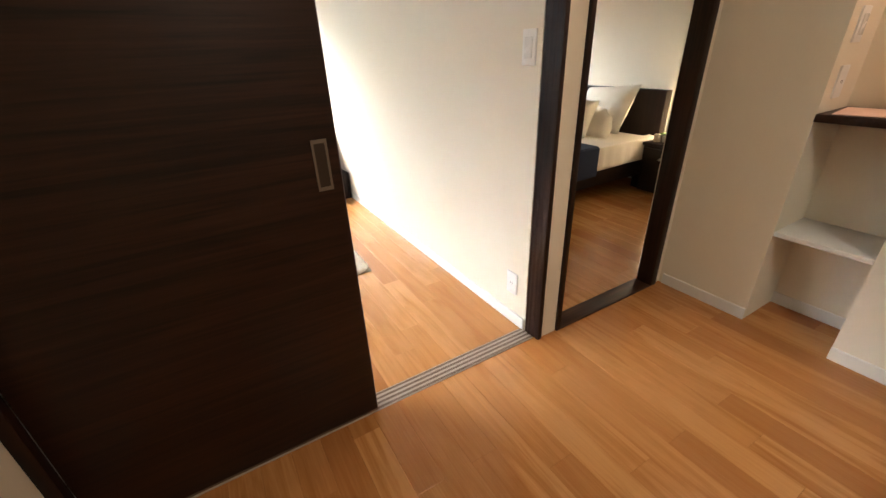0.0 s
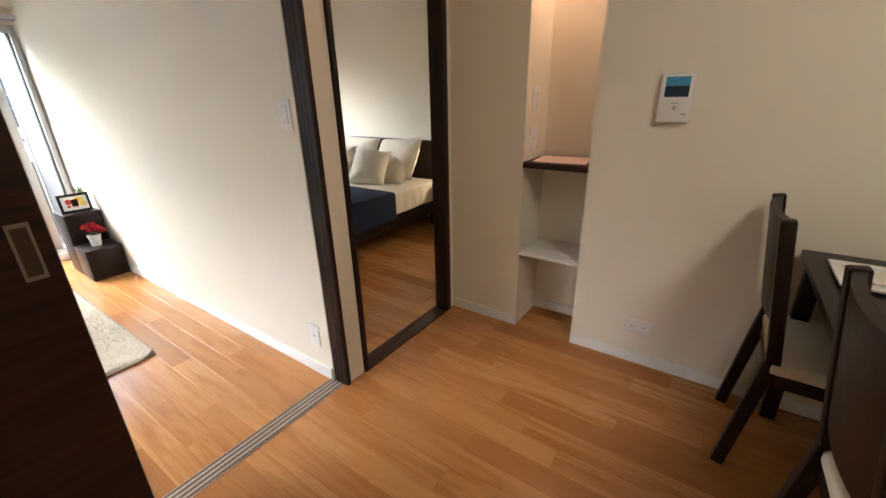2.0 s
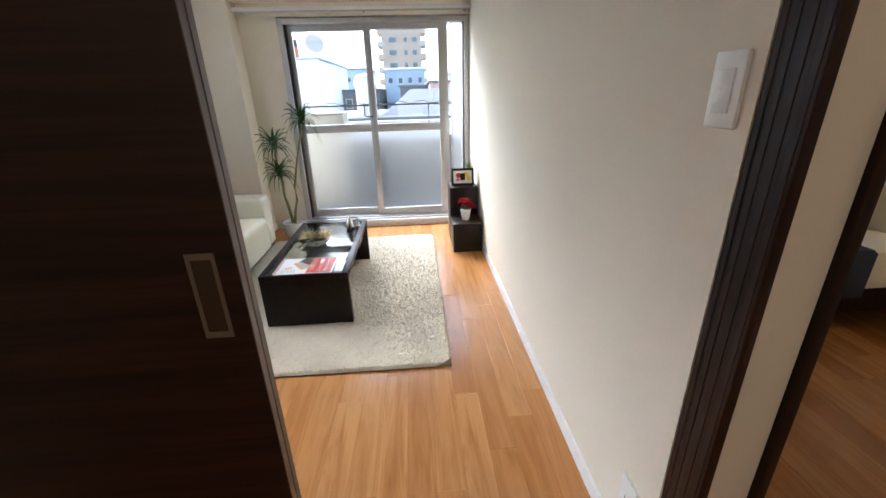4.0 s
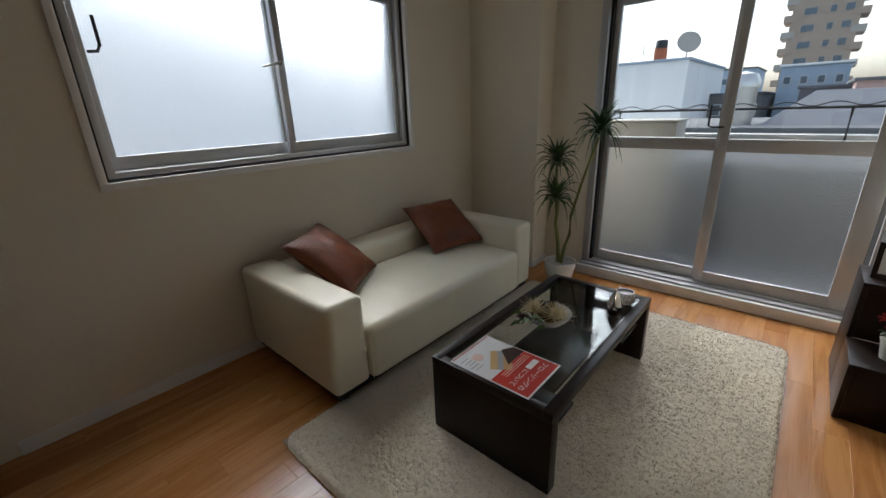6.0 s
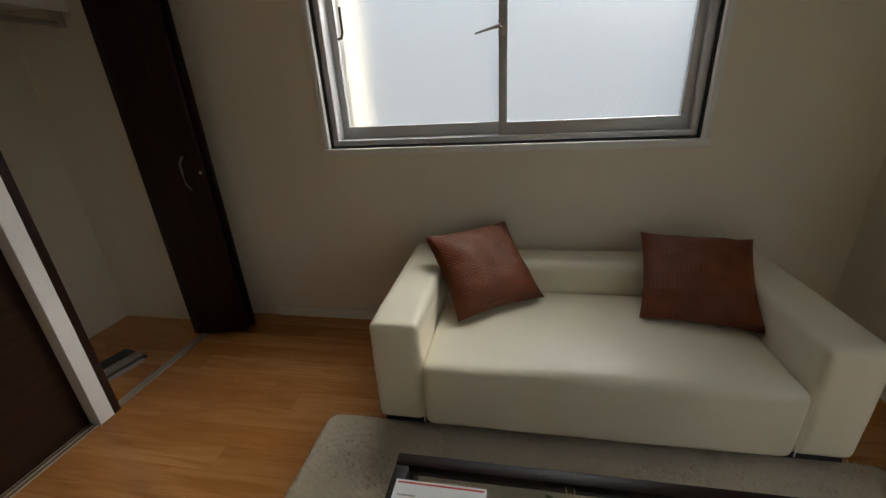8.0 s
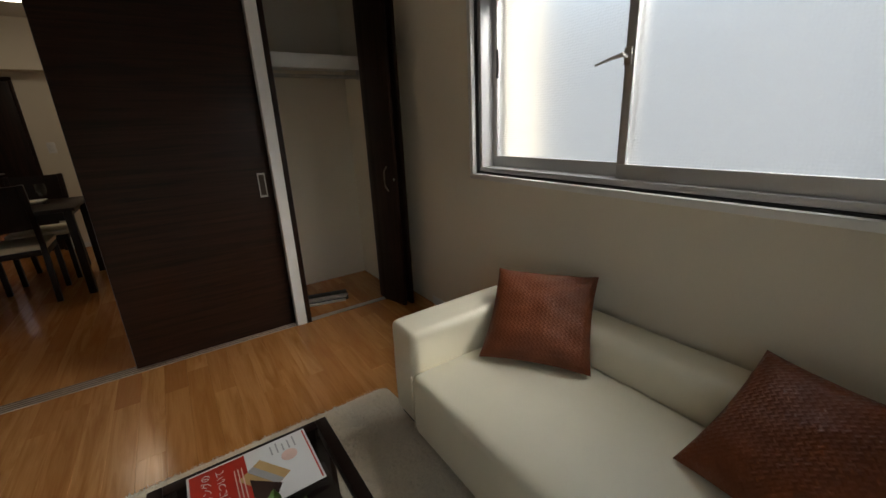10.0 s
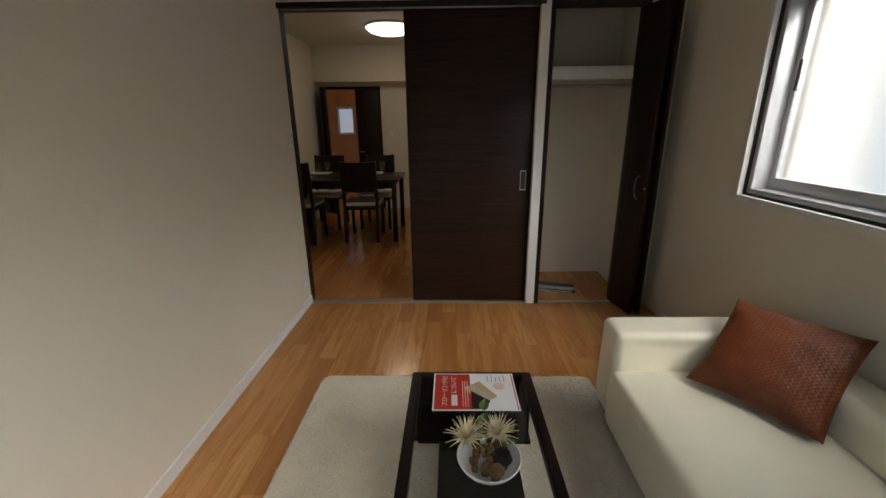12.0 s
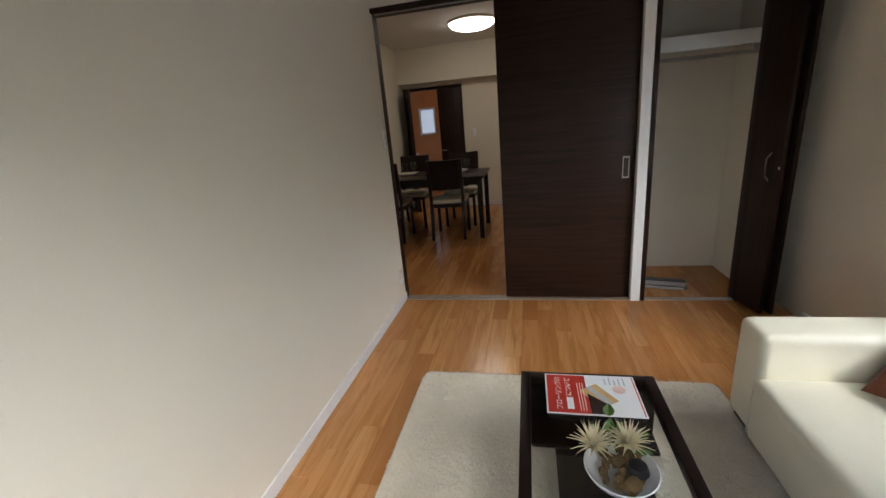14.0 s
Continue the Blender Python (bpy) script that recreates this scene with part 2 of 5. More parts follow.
TRACK = plain("brown_track", (0.46, 0.38, 0.31), 0.4, grain=40, amount=0.1)
GROOVE = plain("track_groove_brown", (0.12, 0.075, 0.045), 0.5, grain=40, amount=0.1)
RECESS = plain("bronze_recess", (0.06, 0.042, 0.028), 0.4, 0.6)
PULL = plain("dull_bronze", (0.20, 0.165, 0.125), 0.5, 0.5, grain=120, amount=0.1, bump=0.08)
EDGEBAND = plain("grey_edge_band", (0.16, 0.135, 0.14), 0.35, grain=50, amount=0.1)


# ---- mesh helpers ----
def link(name, bm, material, parent=None, label="", smooth=False):
    me = bpy.data.meshes.new(name)
    bm.normal_update()
    bm.to_mesh(me)
    bm.free()
    me.materials.append(material)
    if smooth:
        me.polygons.foreach_set("use_smooth", [True] * len(me.polygons))
        me.set_sharp_from_angle(angle=radians(40))
    ob = new(name, me)
    if parent:
        ob.parent = parent
    return tagged(ob, label)


def part(name, bm, material, parent, label="", smooth=True):
    return link(name, bm, material, parent, label, smooth)


def structure(name, bm, material, label, category="wall"):
    return tagged(link(name, bm, material), label, category, kind="structure")


def thing(name, loc, label, category, group="", turn=0.0):
    ob = new(name)
    ob.empty_display_size = 0.05
    ob.matrix_world = pose(*loc, 0, 0, turn)
    return tagged(ob, label, category, group)


def bar(bm, lo, hi, bevel=0.0, segs=2, m=None):
    """A block between two corners, with rounded edges."""
    lo, hi = Vector(lo), Vector(hi)
    mat = Matrix.Translation((lo + hi) / 2) @ Matrix.Diagonal((*(hi - lo), 1))
    vs = bmesh.ops.create_cube(bm, size=1, matrix=mat)["verts"]
    if bevel:
        es = list({e for v in vs for e in v.link_edges})
        vs = bmesh.ops.bevel(bm, geom=es, offset=bevel, segments=segs, profile=0.5, affect="EDGES")["verts"]
        vs = list({w for v in vs for f in v.link_faces for w in f.verts})
    if m:
        bmesh.ops.transform(bm, matrix=m, verts=vs)
    return bm


def block(lo, hi, bevel=0.0, segs=2, m=None):
    return bar(bmesh.new(), lo, hi, bevel, segs, m)


def blocks(*pairs, bevel=0.0):
    bm = bmesh.new()
    for lo, hi in pairs:
        bar(bm, lo, hi, bevel)
    return bm


def tube(bm, pts, radii, sides=8, cap=True):
    """A round bar along points."""
    pts = [Vector(p) for p in pts]
    if isinstance(radii, (int, float)):
        radii = [radii] * len(pts)
    rings = []
    for i, p in enumerate(pts):
        d = (pts[min(i + 1, len(pts) - 1)] - pts[max(i - 1, 0)]).normalized()
        u = d.orthogonal().normalized() if abs(d.z) > 0.99 else d.cross(Vector((0, 0, 1))).normalized()
        w = d.cross(u)
        rings.append([bm.verts.new(p + radii[i] * (math.cos(a) * u + math.sin(a) * w)) for a in [2 * math.pi * k / sides for k in range(sides)]])
    for a, b in zip(rings, rings[1:]):
        for k in range(sides):
            bm.faces.new((a[k], a[(k + 1) % sides], b[(k + 1) % sides], b[k]))
    if cap:
        bm.faces.new(rings[0][::-1])
        bm.faces.new(rings[-1])
    return bm


def lathe(profile, sides=28, sx=1.0, sy=1.0):
    """A turned body from (radius, height) pairs."""
    bm = bmesh.new()
    rings = [[bm.verts.new((r * sx * math.cos(a), r * sy * math.sin(a), z)) for a in [2 * math.pi * k / sides for k in range(sides)]] for r, z in profile]
    for a, b in zip(rings, rings[1:]):
        for k in range(sides):
            bm.faces.new((a[k], a[(k + 1) % sides], b[(k + 1) % sides], b[k]))
    if profile[0][0] > 0.001:
        bm.faces.new(rings[0][::-1])
    if profile[-1][0] > 0.001:
        bm.faces.new(rings[-1])
    bmesh.ops.remove_doubles(bm, verts=bm.verts, dist=0.0002)
    bmesh.ops.recalc_face_normals(bm, faces=bm.faces)
    return bm


def pillow(w, h, d, n=18, pinch=0.06, crumple=0.006):
    """A stuffed cushion, w by h, d thick, lying in its xy plane, with pointed corners."""
    bm = bmesh.new()
    for side in (1, -1):
        grid = []
        for j in range(n + 1):
            row = []
            for i in range(n + 1):
                u, v = 2 * i / n - 1, 2 * j / n - 1
                bulge = (1 - abs(u) ** 2.4) * (1 - abs(v) ** 2.4)
                x = u * w / 2 * (1 - pinch * (1 - v * v))
                y = v * h / 2 * (1 - pinch * (1 - u * u))
                z = side * (d / 2 * max(0, bulge) ** 0.55 + 0.002)
                if 0 < bulge:
                    z += crumple * noise.noise(Vector((x * 14, y * 14, side * 3.0 + d)))
                row.append(bm.verts.new((x, y, z)))
            grid.append(row)
        for j in range(n):
            for i in range(n):
                q = (grid[j][i], grid[j][i + 1], grid[j + 1][i + 1], grid[j + 1][i])
                bm.faces.new(q if side > 0 else q[::-1])
    bmesh.ops.remove_doubles(bm, verts=bm.verts, dist=0.0055)
    return bm


def blade(bm, base, heading, length, width, rise, droop, n=6):
    """A long arching leaf."""
    base = Vector(base)
    d = Vector((math.cos(heading), math.sin(heading), 0))
    s = Vector((-d.y, d.x, 0))
    rows = []
    for i in range(n + 1):
        f = i / n
        p = base + d * (length * f * (1 - 0.18 * droop * f)) + Vector((0, 0, length * (rise * f - droop * f * f)))
        wd = width * (0.55 + 0.45 * math.sin(math.pi * min(1, f * 1.5 + 0.1))) * (1 - f ** 2.5) + 0.0006
        rows.append((bm.verts.new(p - s * wd / 2), bm.verts.new(p + Vector((0, 0, -width * 0.22))), bm.verts.new(p + s * wd / 2)))
    for a, b in zip(rows, rows[1:]):
        bm.faces.new((a[0], a[1], b[1], b[0]))
        bm.faces.new((a[1], a[2], b[2], b[1]))


def words(name, text, size, material, parent, m):
    """Raised lettering as a mesh."""
    cu = bpy.data.curves.new(name, "FONT")
    cu.body, cu.size, cu.align_x, cu.align_y = text, size, "CENTER", "CENTER"
    cu.extrude = 0.0002
    tmp = bpy.data.objects.new("tmp", cu)
    scene.collection.objects.link(tmp)
    bpy.context.view_layer.update()
    me = bpy.data.meshes.new_from_object(tmp.evaluated_get(bpy.context.evaluated_depsgraph_get()))
    bpy.data.objects.remove(tmp)
    me.materials.clear()
    me.materials.append(material)
    ob = new(name, me)
    ob.parent, ob.matrix_local = parent, m
    return ob


# ---- the shell ----
XW, XE = -1.27, 1.247          # living room walls
YP0, YP1 = 1.21, 1.315         # partition with the sliding door
YB = 4.58                      # inner face of the balcony wall
XN = 2.175                     # dining wall with the niche
XD = -0.42                     # dining wall beside the closet
YF = -2.38                     # far dining wall
XH = 3.74                      # headboard wall of the bedroom
ZC = 2.4
WB, WT = 0.925, 1.895          # side window
WY0, WY1 = 2.065, 3.752
BX0, BX1, BZ = -0.378, 1.236, 1.832   # balcony window
DT = 2.0                       # head of the sliding doors

structure("floor", block((-1.45, -4.5, -0.12), (4.0, 4.7, -0.016)), UNDER, "wood underlay beneath the cherry floor boards", "floor")
structure("ceiling", block((-1.45, -4.5, ZC), (4.0, 4.75, ZC + 0.12)), CEIL, "white papered ceiling", "ceiling")
structure("wall_west", blocks(((XW - 0.16, YP1, 0), (XW, WY0 + 0.02, ZC)), ((XW - 0.16, WY1 - 0.02, 0), (XW, 4.75, ZC)),
                              ((XW - 0.16, WY0 + 0.02, 0), (XW, WY1 - 0.02, WB + 0.02)), ((XW - 0.16, WY0 + 0.02, WT - 0.02), (XW, WY1 - 0.02, ZC))), WALL, "off-white papered wall with the frosted window")
structure("wall_north", blocks(((BX1 + 0.012, YB, 0), (1.37, YB + 0.16, ZC)), ((-0.69, YB, 0), (BX0, YB + 0.16, ZC)), ((BX0, YB, BZ + 0.008), (BX1 + 0.012, YB + 0.16, ZC)), ((BX0, YB, -0.1), (BX1 + 0.012, YB + 0.16, 0.01)),
                               ((1.37, YB, 0), (1.9, YB + 0.16, ZC)), ((3.3, YB, 0), (XH, YB + 0.16, ZC)), ((1.9, YB, 1.85), (3.3, YB + 0.16, ZC)), ((1.9, YB, -0.1), (3.3, YB + 0.16, 0.06))), WALL, "off-white papered wall round the balcony window")
structure("column", block((XW, 4.39, 0), (-0.69, YB + 0.16, ZC)), WALL, "square papered corner column", "column")
structure("beam", block((-0.69, 4.42, 1.945), (XE, YB, ZC)), WALL, "papered ceiling beam above the balcony window", "beam")
structure("wall_east", block((XE, 1.291, 0), (1.368, YB, ZC)), WALL, "long white papered wall beside the rug")
structure("wall_post", block((1.27, YP0, 0), (1.366, 1.29, DT + 0.03)), WALL, "narrow white post between the two openings")
structure("wall_south", blocks(((XW - 0.16, YP0, DT + 0.03), (XH, YP1, ZC)), ((2.13, YP0, 0), (XH, YP1, DT + 0.03)), ((XW - 0.16, YP0, 0), (-1.06, YP1, DT + 0.03))), WALL, "papered wall above the sliding doors and closet")
structure("wall_closet", blocks(((XW - 0.16, 0.54, 0), (XD, 0.63, ZC)), ((XD - 0.05, 0.63, 0), (XD, YP0, ZC)), ((XW - 0.16, 0.63, 0), (-1.17, YP0, ZC))), WALL, "off-white papered closet walls")
structure("wall_dining_west", block((XD - 0.12, YF, 0), (XD, 0.54, ZC)), WALL, "off-white papered dining room wall")
NY0, NY1, NX = 0.447, 0.772, 2.455
structure("wall_dining_east", blocks(((XN, YF, 0), (XN + 0.4, NY0, ZC)), ((XN, NY1, 0), (XN + 0.4, YP0, ZC)), ((NX, NY0, 0), (XN + 0.4, NY1, ZC)), ((XN, NY0, 2.15), (NX, NY1, ZC))), WALL, "off-white papered wall with a shelf niche")
DX0, DX1 = 1.24, 2.16
structure("wall_far", blocks(((XD, YF - 0.1, 0), (DX0, YF, ZC)), ((DX1, YF - 0.1, 0), (XN, YF, ZC)), ((DX0, YF - 0.1, 1.87), (DX1, YF, ZC))), WALL, "papered far dining wall with a hall doorway")
structure("beam_far", block((XD, YF, 1.92), (XN, YF + 0.2, ZC)), WALL, "papered ceiling beam above the hall doors", "beam")
structure("wall_bedroom_east", block((XH, YP1, 0), (XH + 0.12, YB + 0.16, ZC)), WALL, "off-white papered wall behind the bed")
structure("wall_hall", blocks(((0.6, -4.3, 0), (3.4, -4.2, ZC)), ((3.3, -4.2, 0), (3.4, YF - 0.1, ZC)), ((0.6, -4.2, 0), (0.7, YF - 0.1, ZC))), ORANGEWALL, "warm orange wood panelling in the hall")

for nm, lo, hi in (("baseboard", (XE - 0.01, 1.296, 0), (XE, 4.56, 0.062)), ("baseboard", (XW, 1.6, 0), (XW + 0.009, 4.39, 0.06)), ("baseboard", (XW + 0.01, 4.381, 0), (-0.69, 4.39, 0.06)), ("baseboard", (-0.69, 4.39, 0), (-0.681, YB, 0.06)),
                   ("baseboard", (XN - 0.009, YF, 0), (XN, NY0, 0.06)), ("baseboard", (XN - 0.009, NY1, 0), (XN, YP0 - 0.02, 0.06)), ("baseboard", (NX - 0.009, NY0, 0), (NX, NY1, 0.06)), ("baseboard", (XD, YF, 0), (XD + 0.009, YP0 - 0.02, 0.06)),
                   ("baseboard", (XD, YF, 0), (DX0, YF + 0.009, 0.06)), ("baseboard", (XH - 0.009, YP1, 0), (XH, YB, 0.06))):
    structure(nm, block(lo, hi, 0.002, 1), WHITE, "white wooden baseboard", "baseboard")

# frame of the sliding door, with its floor track
fr = thing("door_frame", (0, 0, 0), "dark veneered sliding door frame with grooved jambs", "door frame")
fr["kind"] = "structure"
bm = block((1.249, YP0 - 0.012, 0), (1.27, 1.29, DT + 0.03), 0.003)
part("jamb", bm, FRAMEWOOD, fr)
for y in (1.212, 1.236, 1.26, 1.28):
    part("jamb_fillet", block((1.2475, y - 0.007, 0.0), (1.2495, y + 0.006, DT), 0.001, 1), FRAMEWOOD, fr)
part("jamb", block((-0.42, YP0 - 0.012, 0), (-0.388, 1.232, DT + 0.03), 0.003), FRAMEWOOD, fr)
part("head", block((-0.42, YP0 - 0.012, DT), (1.249, YP1 + 0.012, DT + 0.03), 0.003), FRAMEWOOD, fr)
part("floor_track", block((-0.388, 1.226, -0.01), (1.243, 1.312, 0.003), 0.0008, 1), TRACK, fr, "light brown grooved floor track")
for y in (1.236, 1.258, 1.280, 1.302):
    part("track_groove", block((-0.388, y - 0.005, 0.0), (1.243, y + 0.005, 0.0042)), GROOVE, fr)
part("track_rail", block((-0.38, 1.285, DT - 0.006), (1.23, 1.295, DT + 0.001)), ALU, fr, "thin aluminium top rail")

sd = thing("sliding_door", (0.037, 1.254, 0.006), "dark brown veneered sliding door, pushed half open", "sliding door")
part("panel", block((-0.427, -0.018, 0), (0.427, 0.018, DT - 0.012), 0.002), DOORWOOD, sd)
part("edge_band", block((0.427, -0.0175, 0.002), (0.4285, -0.002, DT - 0.014)), EDGEBAND, sd, "grey edge band")
part("edge_band", block((0.427, 0.003, 0.002), (0.4285, 0.0175, DT - 0.014)), EDGEBAND, sd, "grey edge band")
for sx, sy, z0, metal in ((0.378, -1, 0.951, PULL), (-0.372, 1, 0.915, STEEL)):
    y0, y1 = sorted((sy * 0.0185, sy * 0.0205))
    hd = part("handle", blocks(((sx - 0.021, y0, z0 - 0.07), (sx - 0.015, y1, z0 + 0.07)), ((sx + 0.015, y0, z0 - 0.07), (sx + 0.021, y1, z0 + 0.07)),
                               ((sx - 0.015, y0, z0 + 0.060), (sx + 0.015, y1, z0 + 0.07)), ((sx - 0.015, y0, z0 - 0.07), (sx + 0.015, y1, z0 - 0.060))), metal, sd, "brushed metal recessed pull")
    y0, y1 = sorted((sy * 0.0185, sy * 0.0191))
    part("recess", block((sx - 0.0148, y0, z0 - 0.0598), (sx + 0.0148, y1, z0 + 0.0598)), RECESS, hd)

structure("trim_post", block((-0.452, 1.262, 0), (-0.392, YP1 + 0.006, DT + 0.03), 0.002), WHITE, "white painted post between sliding door and closet", "trim")
structure("trim_post", block((-0.452, YP0 - 0.002, 0), (-0.422, 1.26, DT + 0.03), 0.002), WHITE, "white painted post behind the sliding door", "trim")

# bedroom opening
bf = thing("bedroom_frame", (0, 0, 0), "dark veneered frame round the bedroom opening", "door frame")
bf["kind"] = "structure"
part("jamb", block((1.368, YP0 - 0.012, 0), (1.392, 1.285, DT + 0.03), 0.003), FRAMEWOOD, bf)
part("jamb", block((2.085, YP0 - 0.012, 0), (2.13, 1.285, DT + 0.03), 0.003), FRAMEWOOD, bf)
part("head", block((1.392, YP0 - 0.012, DT), (2.085, YP1 + 0.012, DT + 0.03), 0.003), FRAMEWOOD, bf)
part("threshold", block((1.392, YP0 - 0.01, -0.01), (2.085, YP0 + 0.085, 0.006), 0.002), SILLWOOD, bf, "brown worn wooden threshold")

# closet
cf = thing("closet_frame", (0, 0, 0), "dark veneered frame of the closet opening", "door frame")
cf["kind"] = "structure"
part("jamb", block((-0.482, 1.25, 0), (-0.453, YP1 + 0.008, DT + 0.02), 0.002), FRAMEWOOD, cf)
part("jamb", block((-1.06, 1.22, 0), (-1.035, YP1 + 0.008, DT + 0.02), 0.002), FRAMEWOOD, cf)
part("head", block((-1.035, 1.25, DT - 0.012), (-0.482, YP1 + 0.008, DT + 0.02), 0.002), FRAMEWOOD, cf)
part("sill_track", block((-1.035, 1.27, 0), (-0.482, 1.31, 0.006), 0.001, 1), STEEL, cf, "metal floor track")
cs = thing("closet_shelf", (0, 0, 0), "white closet shelf with a hanging rail", "shelf")
part("board", block((-1.165, 0.64, 1.63), (-0.475, 1.0, 1.68), 0.003), WHITE, cs)
part("batten", block((-1.165, 0.99, 1.60), (-0.475, 1.004, 1.687), 0.002), WHITE, cs)
part("hanging_rail", tube(bmesh.new(), [(-1.16, 0.93, 1.56), (-0.48, 0.93, 1.56)], 0.012), STEEL, cs, "steel hanging rail")
part("rail_bracket", block((-1.165, 0.90, 1.545), (-1.15, 0.96, 1.63), 0.002), STEEL, cs)
bd = thing("folding_door", (-1.05, 1.325, 0.012), "dark brown folding closet door, folded open", "folding door")
L = part("panel", block((0.0, 0.0, 0), (0.022, 0.205, 1.97), 0.002, m=pose(0, 0, 0, 0, 0, 13)), FRAMEWOOD, bd)
part("panel", block((-0.03, 0.0, 0), (-0.008, 0.205, 1.97), 0.002, m=pose(-0.06, 0.0, 0, 0, 0, 3)), FRAMEWOOD, bd)
part("handle", tube(bmesh.new(), [(-0.008, 0.13, 0.96), (0.012, 0.125, 0.93), (0.014, 0.125, 0.88), (0.010, 0.125, 0.83), (-0.01, 0.13, 0.80)], 0.005), PULL, bd, "curved dull metal pull")
part("hinge_knob", tube(bmesh.new(), [(-0.04, 0.19, 0.88), (-0.02, 0.19, 0.88)], 0.008), STEEL, bd)
fb = thing("metal_rails", (-0.68, 1.06, 0.0), "dark tray with thin silver rails on the closet floor", "closet rail", turn=-14)
part("tray", block((-0.15, -0.15, 0.0), (0.15, 0.03, 0.010), 0.003), BLACK, fb, "dark flat tray")
for k, y in enumerate((-0.03, 0.005, 0.045)):
    part("rail", block((-0.15 + 0.012 * k, y - 0.010, 0.0105 if k < 2 else 0.0), (0.14 + 0.008 * k, y + 0.010, 0.024 if k < 2 else 0.014), 0.002), STEEL, fb, "thin silver rail")

# ---- side window ----
w = thing("window_1", (XW, 0, 0), "sliding aluminium window with patterned frosted glass", "window")
w["kind"] = "structure"
tw = 0.028
part("casing", blocks(((-0.05, WY0, WB), (0.013, WY1, WB + tw)), ((-0.05, WY0, WT - tw), (0.013, WY1, WT)), ((-0.05, WY0, WB + tw), (0.013, WY0 + tw, WT - tw)), ((-0.05, WY1 - tw, WB + tw), (0.013, WY1, WT - tw)), bevel=0.002), WHITE, w, "cream painted wooden casing")
a0, a1, c0, c1 = WY0 + tw + 0.004, WY1 - tw - 0.004, WB + tw + 0.004, WT - tw - 0.004
part("gasket", blocks(((-0.10, a0 - 0.004, c0 - 0.004), (-0.012, a1 + 0.004, c0 + 0.002)), ((-0.1, a0 - 0.004, c1 - 0.006), (-0.012, a1 + 0.004, c1 + 0.004)), ((-0.1, a0 - 0.004, c0), (-0.012, a0 + 0.006, c1)), ((-0.1, a1 - 0.006, c0), (-0.012, a1 + 0.004, c1))), RUBBER, w)
part("outer_frame", blocks(((-0.15, a0 + 0.006, c0 + 0.006), (-0.022, a1 - 0.006, c0 + 0.03)), ((-0.15, a0 + 0.006, c1 - 0.03), (-0.022, a1 - 0.006, c1 - 0.006)), ((-0.15, a0 + 0.006, c0 + 0.03), (-0.022, a0 + 0.034, c1 - 0.03)), ((-0.15, a1 - 0.034, c0 + 0.03), (-0.022, a1 - 0.006, c1 - 0.03)), bevel=0.002), ALU, w)
ym = 2.915
for nm, y0, y1, x in (("sash", a0 + 0.03, ym + 0.015, -0.115), ("sash", ym - 0.018, a1 - 0.034, -0.068)):
    s = part(nm, blocks(((x - 0.016, y0, c0 + 0.03), (x + 0.016, y1, c0 + 0.085)), ((x - 0.016, y0, c1 - 0.075), (x + 0.016, y1, c1 - 0.03)), ((x - 0.016, y0, c0 + 0.085), (x + 0.016, y0 + 0.036, c1 - 0.075)), ((x - 0.016, y1 - 0.036, c0 + 0.085), (x + 0.016, y1, c1 - 0.075)), bevel=0.002), ALU, w, "grey aluminium sash")
    g = part("pane", block((x - 0.003, y0 + 0.03, c0 + 0.08), (x + 0.003, y1 - 0.03, c1 - 0.07)), PATTERN, s, "patterned frosted glass", False)
    g.visible_shadow = False
part("lock", tube(bmesh.new(), [(-0.05, 2.905, 1.42), (-0.03, 2.9, 1.425), (-0.018, 2.86, 1.415), (-0.015, 2.80, 1.40)], [0.009, 0.009, 0.006, 0.004]), STEEL, w, "steel crescent lock")
part("lock_base", block((-0.054, 2.895, 1.39), (-0.046, 2.925, 1.45), 0.002), STEEL, w)
part("handle", tube(bmesh.new(), [(-0.098, 2.17, 1.43), (-0.07, 2.195, 1.43), (-0.065, 2.205, 1.45), (-0.065, 2.205, 1.55)], 0.006), BLACK, w, "dark window handle")
cr = thing("curtain_rail", (XW, 0, 0), "slim white curtain rail above the side window", "curtain rail")
part("rail", block((0.05, WY0 - 0.1, 1.935), (0.068, WY1 + 0.1, 1.955), 0.003), WHITE, cr)
for y in (WY0 - 0.04, 2.9, WY1 + 0.04):
    part("bracket", block((0.0, y - 0.008, 1.93), (0.052, y + 0.008, 1.96), 0.002), WHITE, cr)

# ---- balcony window ----
w = thing("window_2", (0, YB, 0), "tall sliding aluminium balcony window with frosted lower panes", "window")
w["kind"] = "structure"
B0 = 0.07
part("outer_frame", blocks(((BX0, -0.01, B0), (BX0 + 0.045, 0.13, BZ)), ((BX1 - 0.035, -0.01, B0), (BX1, 0.13, BZ)), ((BX0 + 0.045, -0.01, BZ - 0.045), (BX1 - 0.035, 0.13, BZ)), ((BX0 + 0.045, -0.01, B0), (BX1 - 0.035, 0.13, B0 + 0.02)), bevel=0.002), ALU, w)
part("frame_rebate", blocks(((BX0 + 0.045, 0.02, B0 + 0.02), (BX0 + 0.06, 0.1, BZ - 0.045)), ((BX1 - 0.045, 0.02, B0 + 0.02), (BX1 - 0.035, 0.1, BZ - 0.045))), RUBBER, w)
part("sill", block((BX0 - 0.01, -0.085, 0.0), (BX1 + 0.008, -0.01, 0.068), 0.004), WHITE, w, "pale raised window sill")
part("sill_rail", block((BX0, -0.06, 0.0685), (BX1, -0.02, 0.082), 0.003), ALU, w)
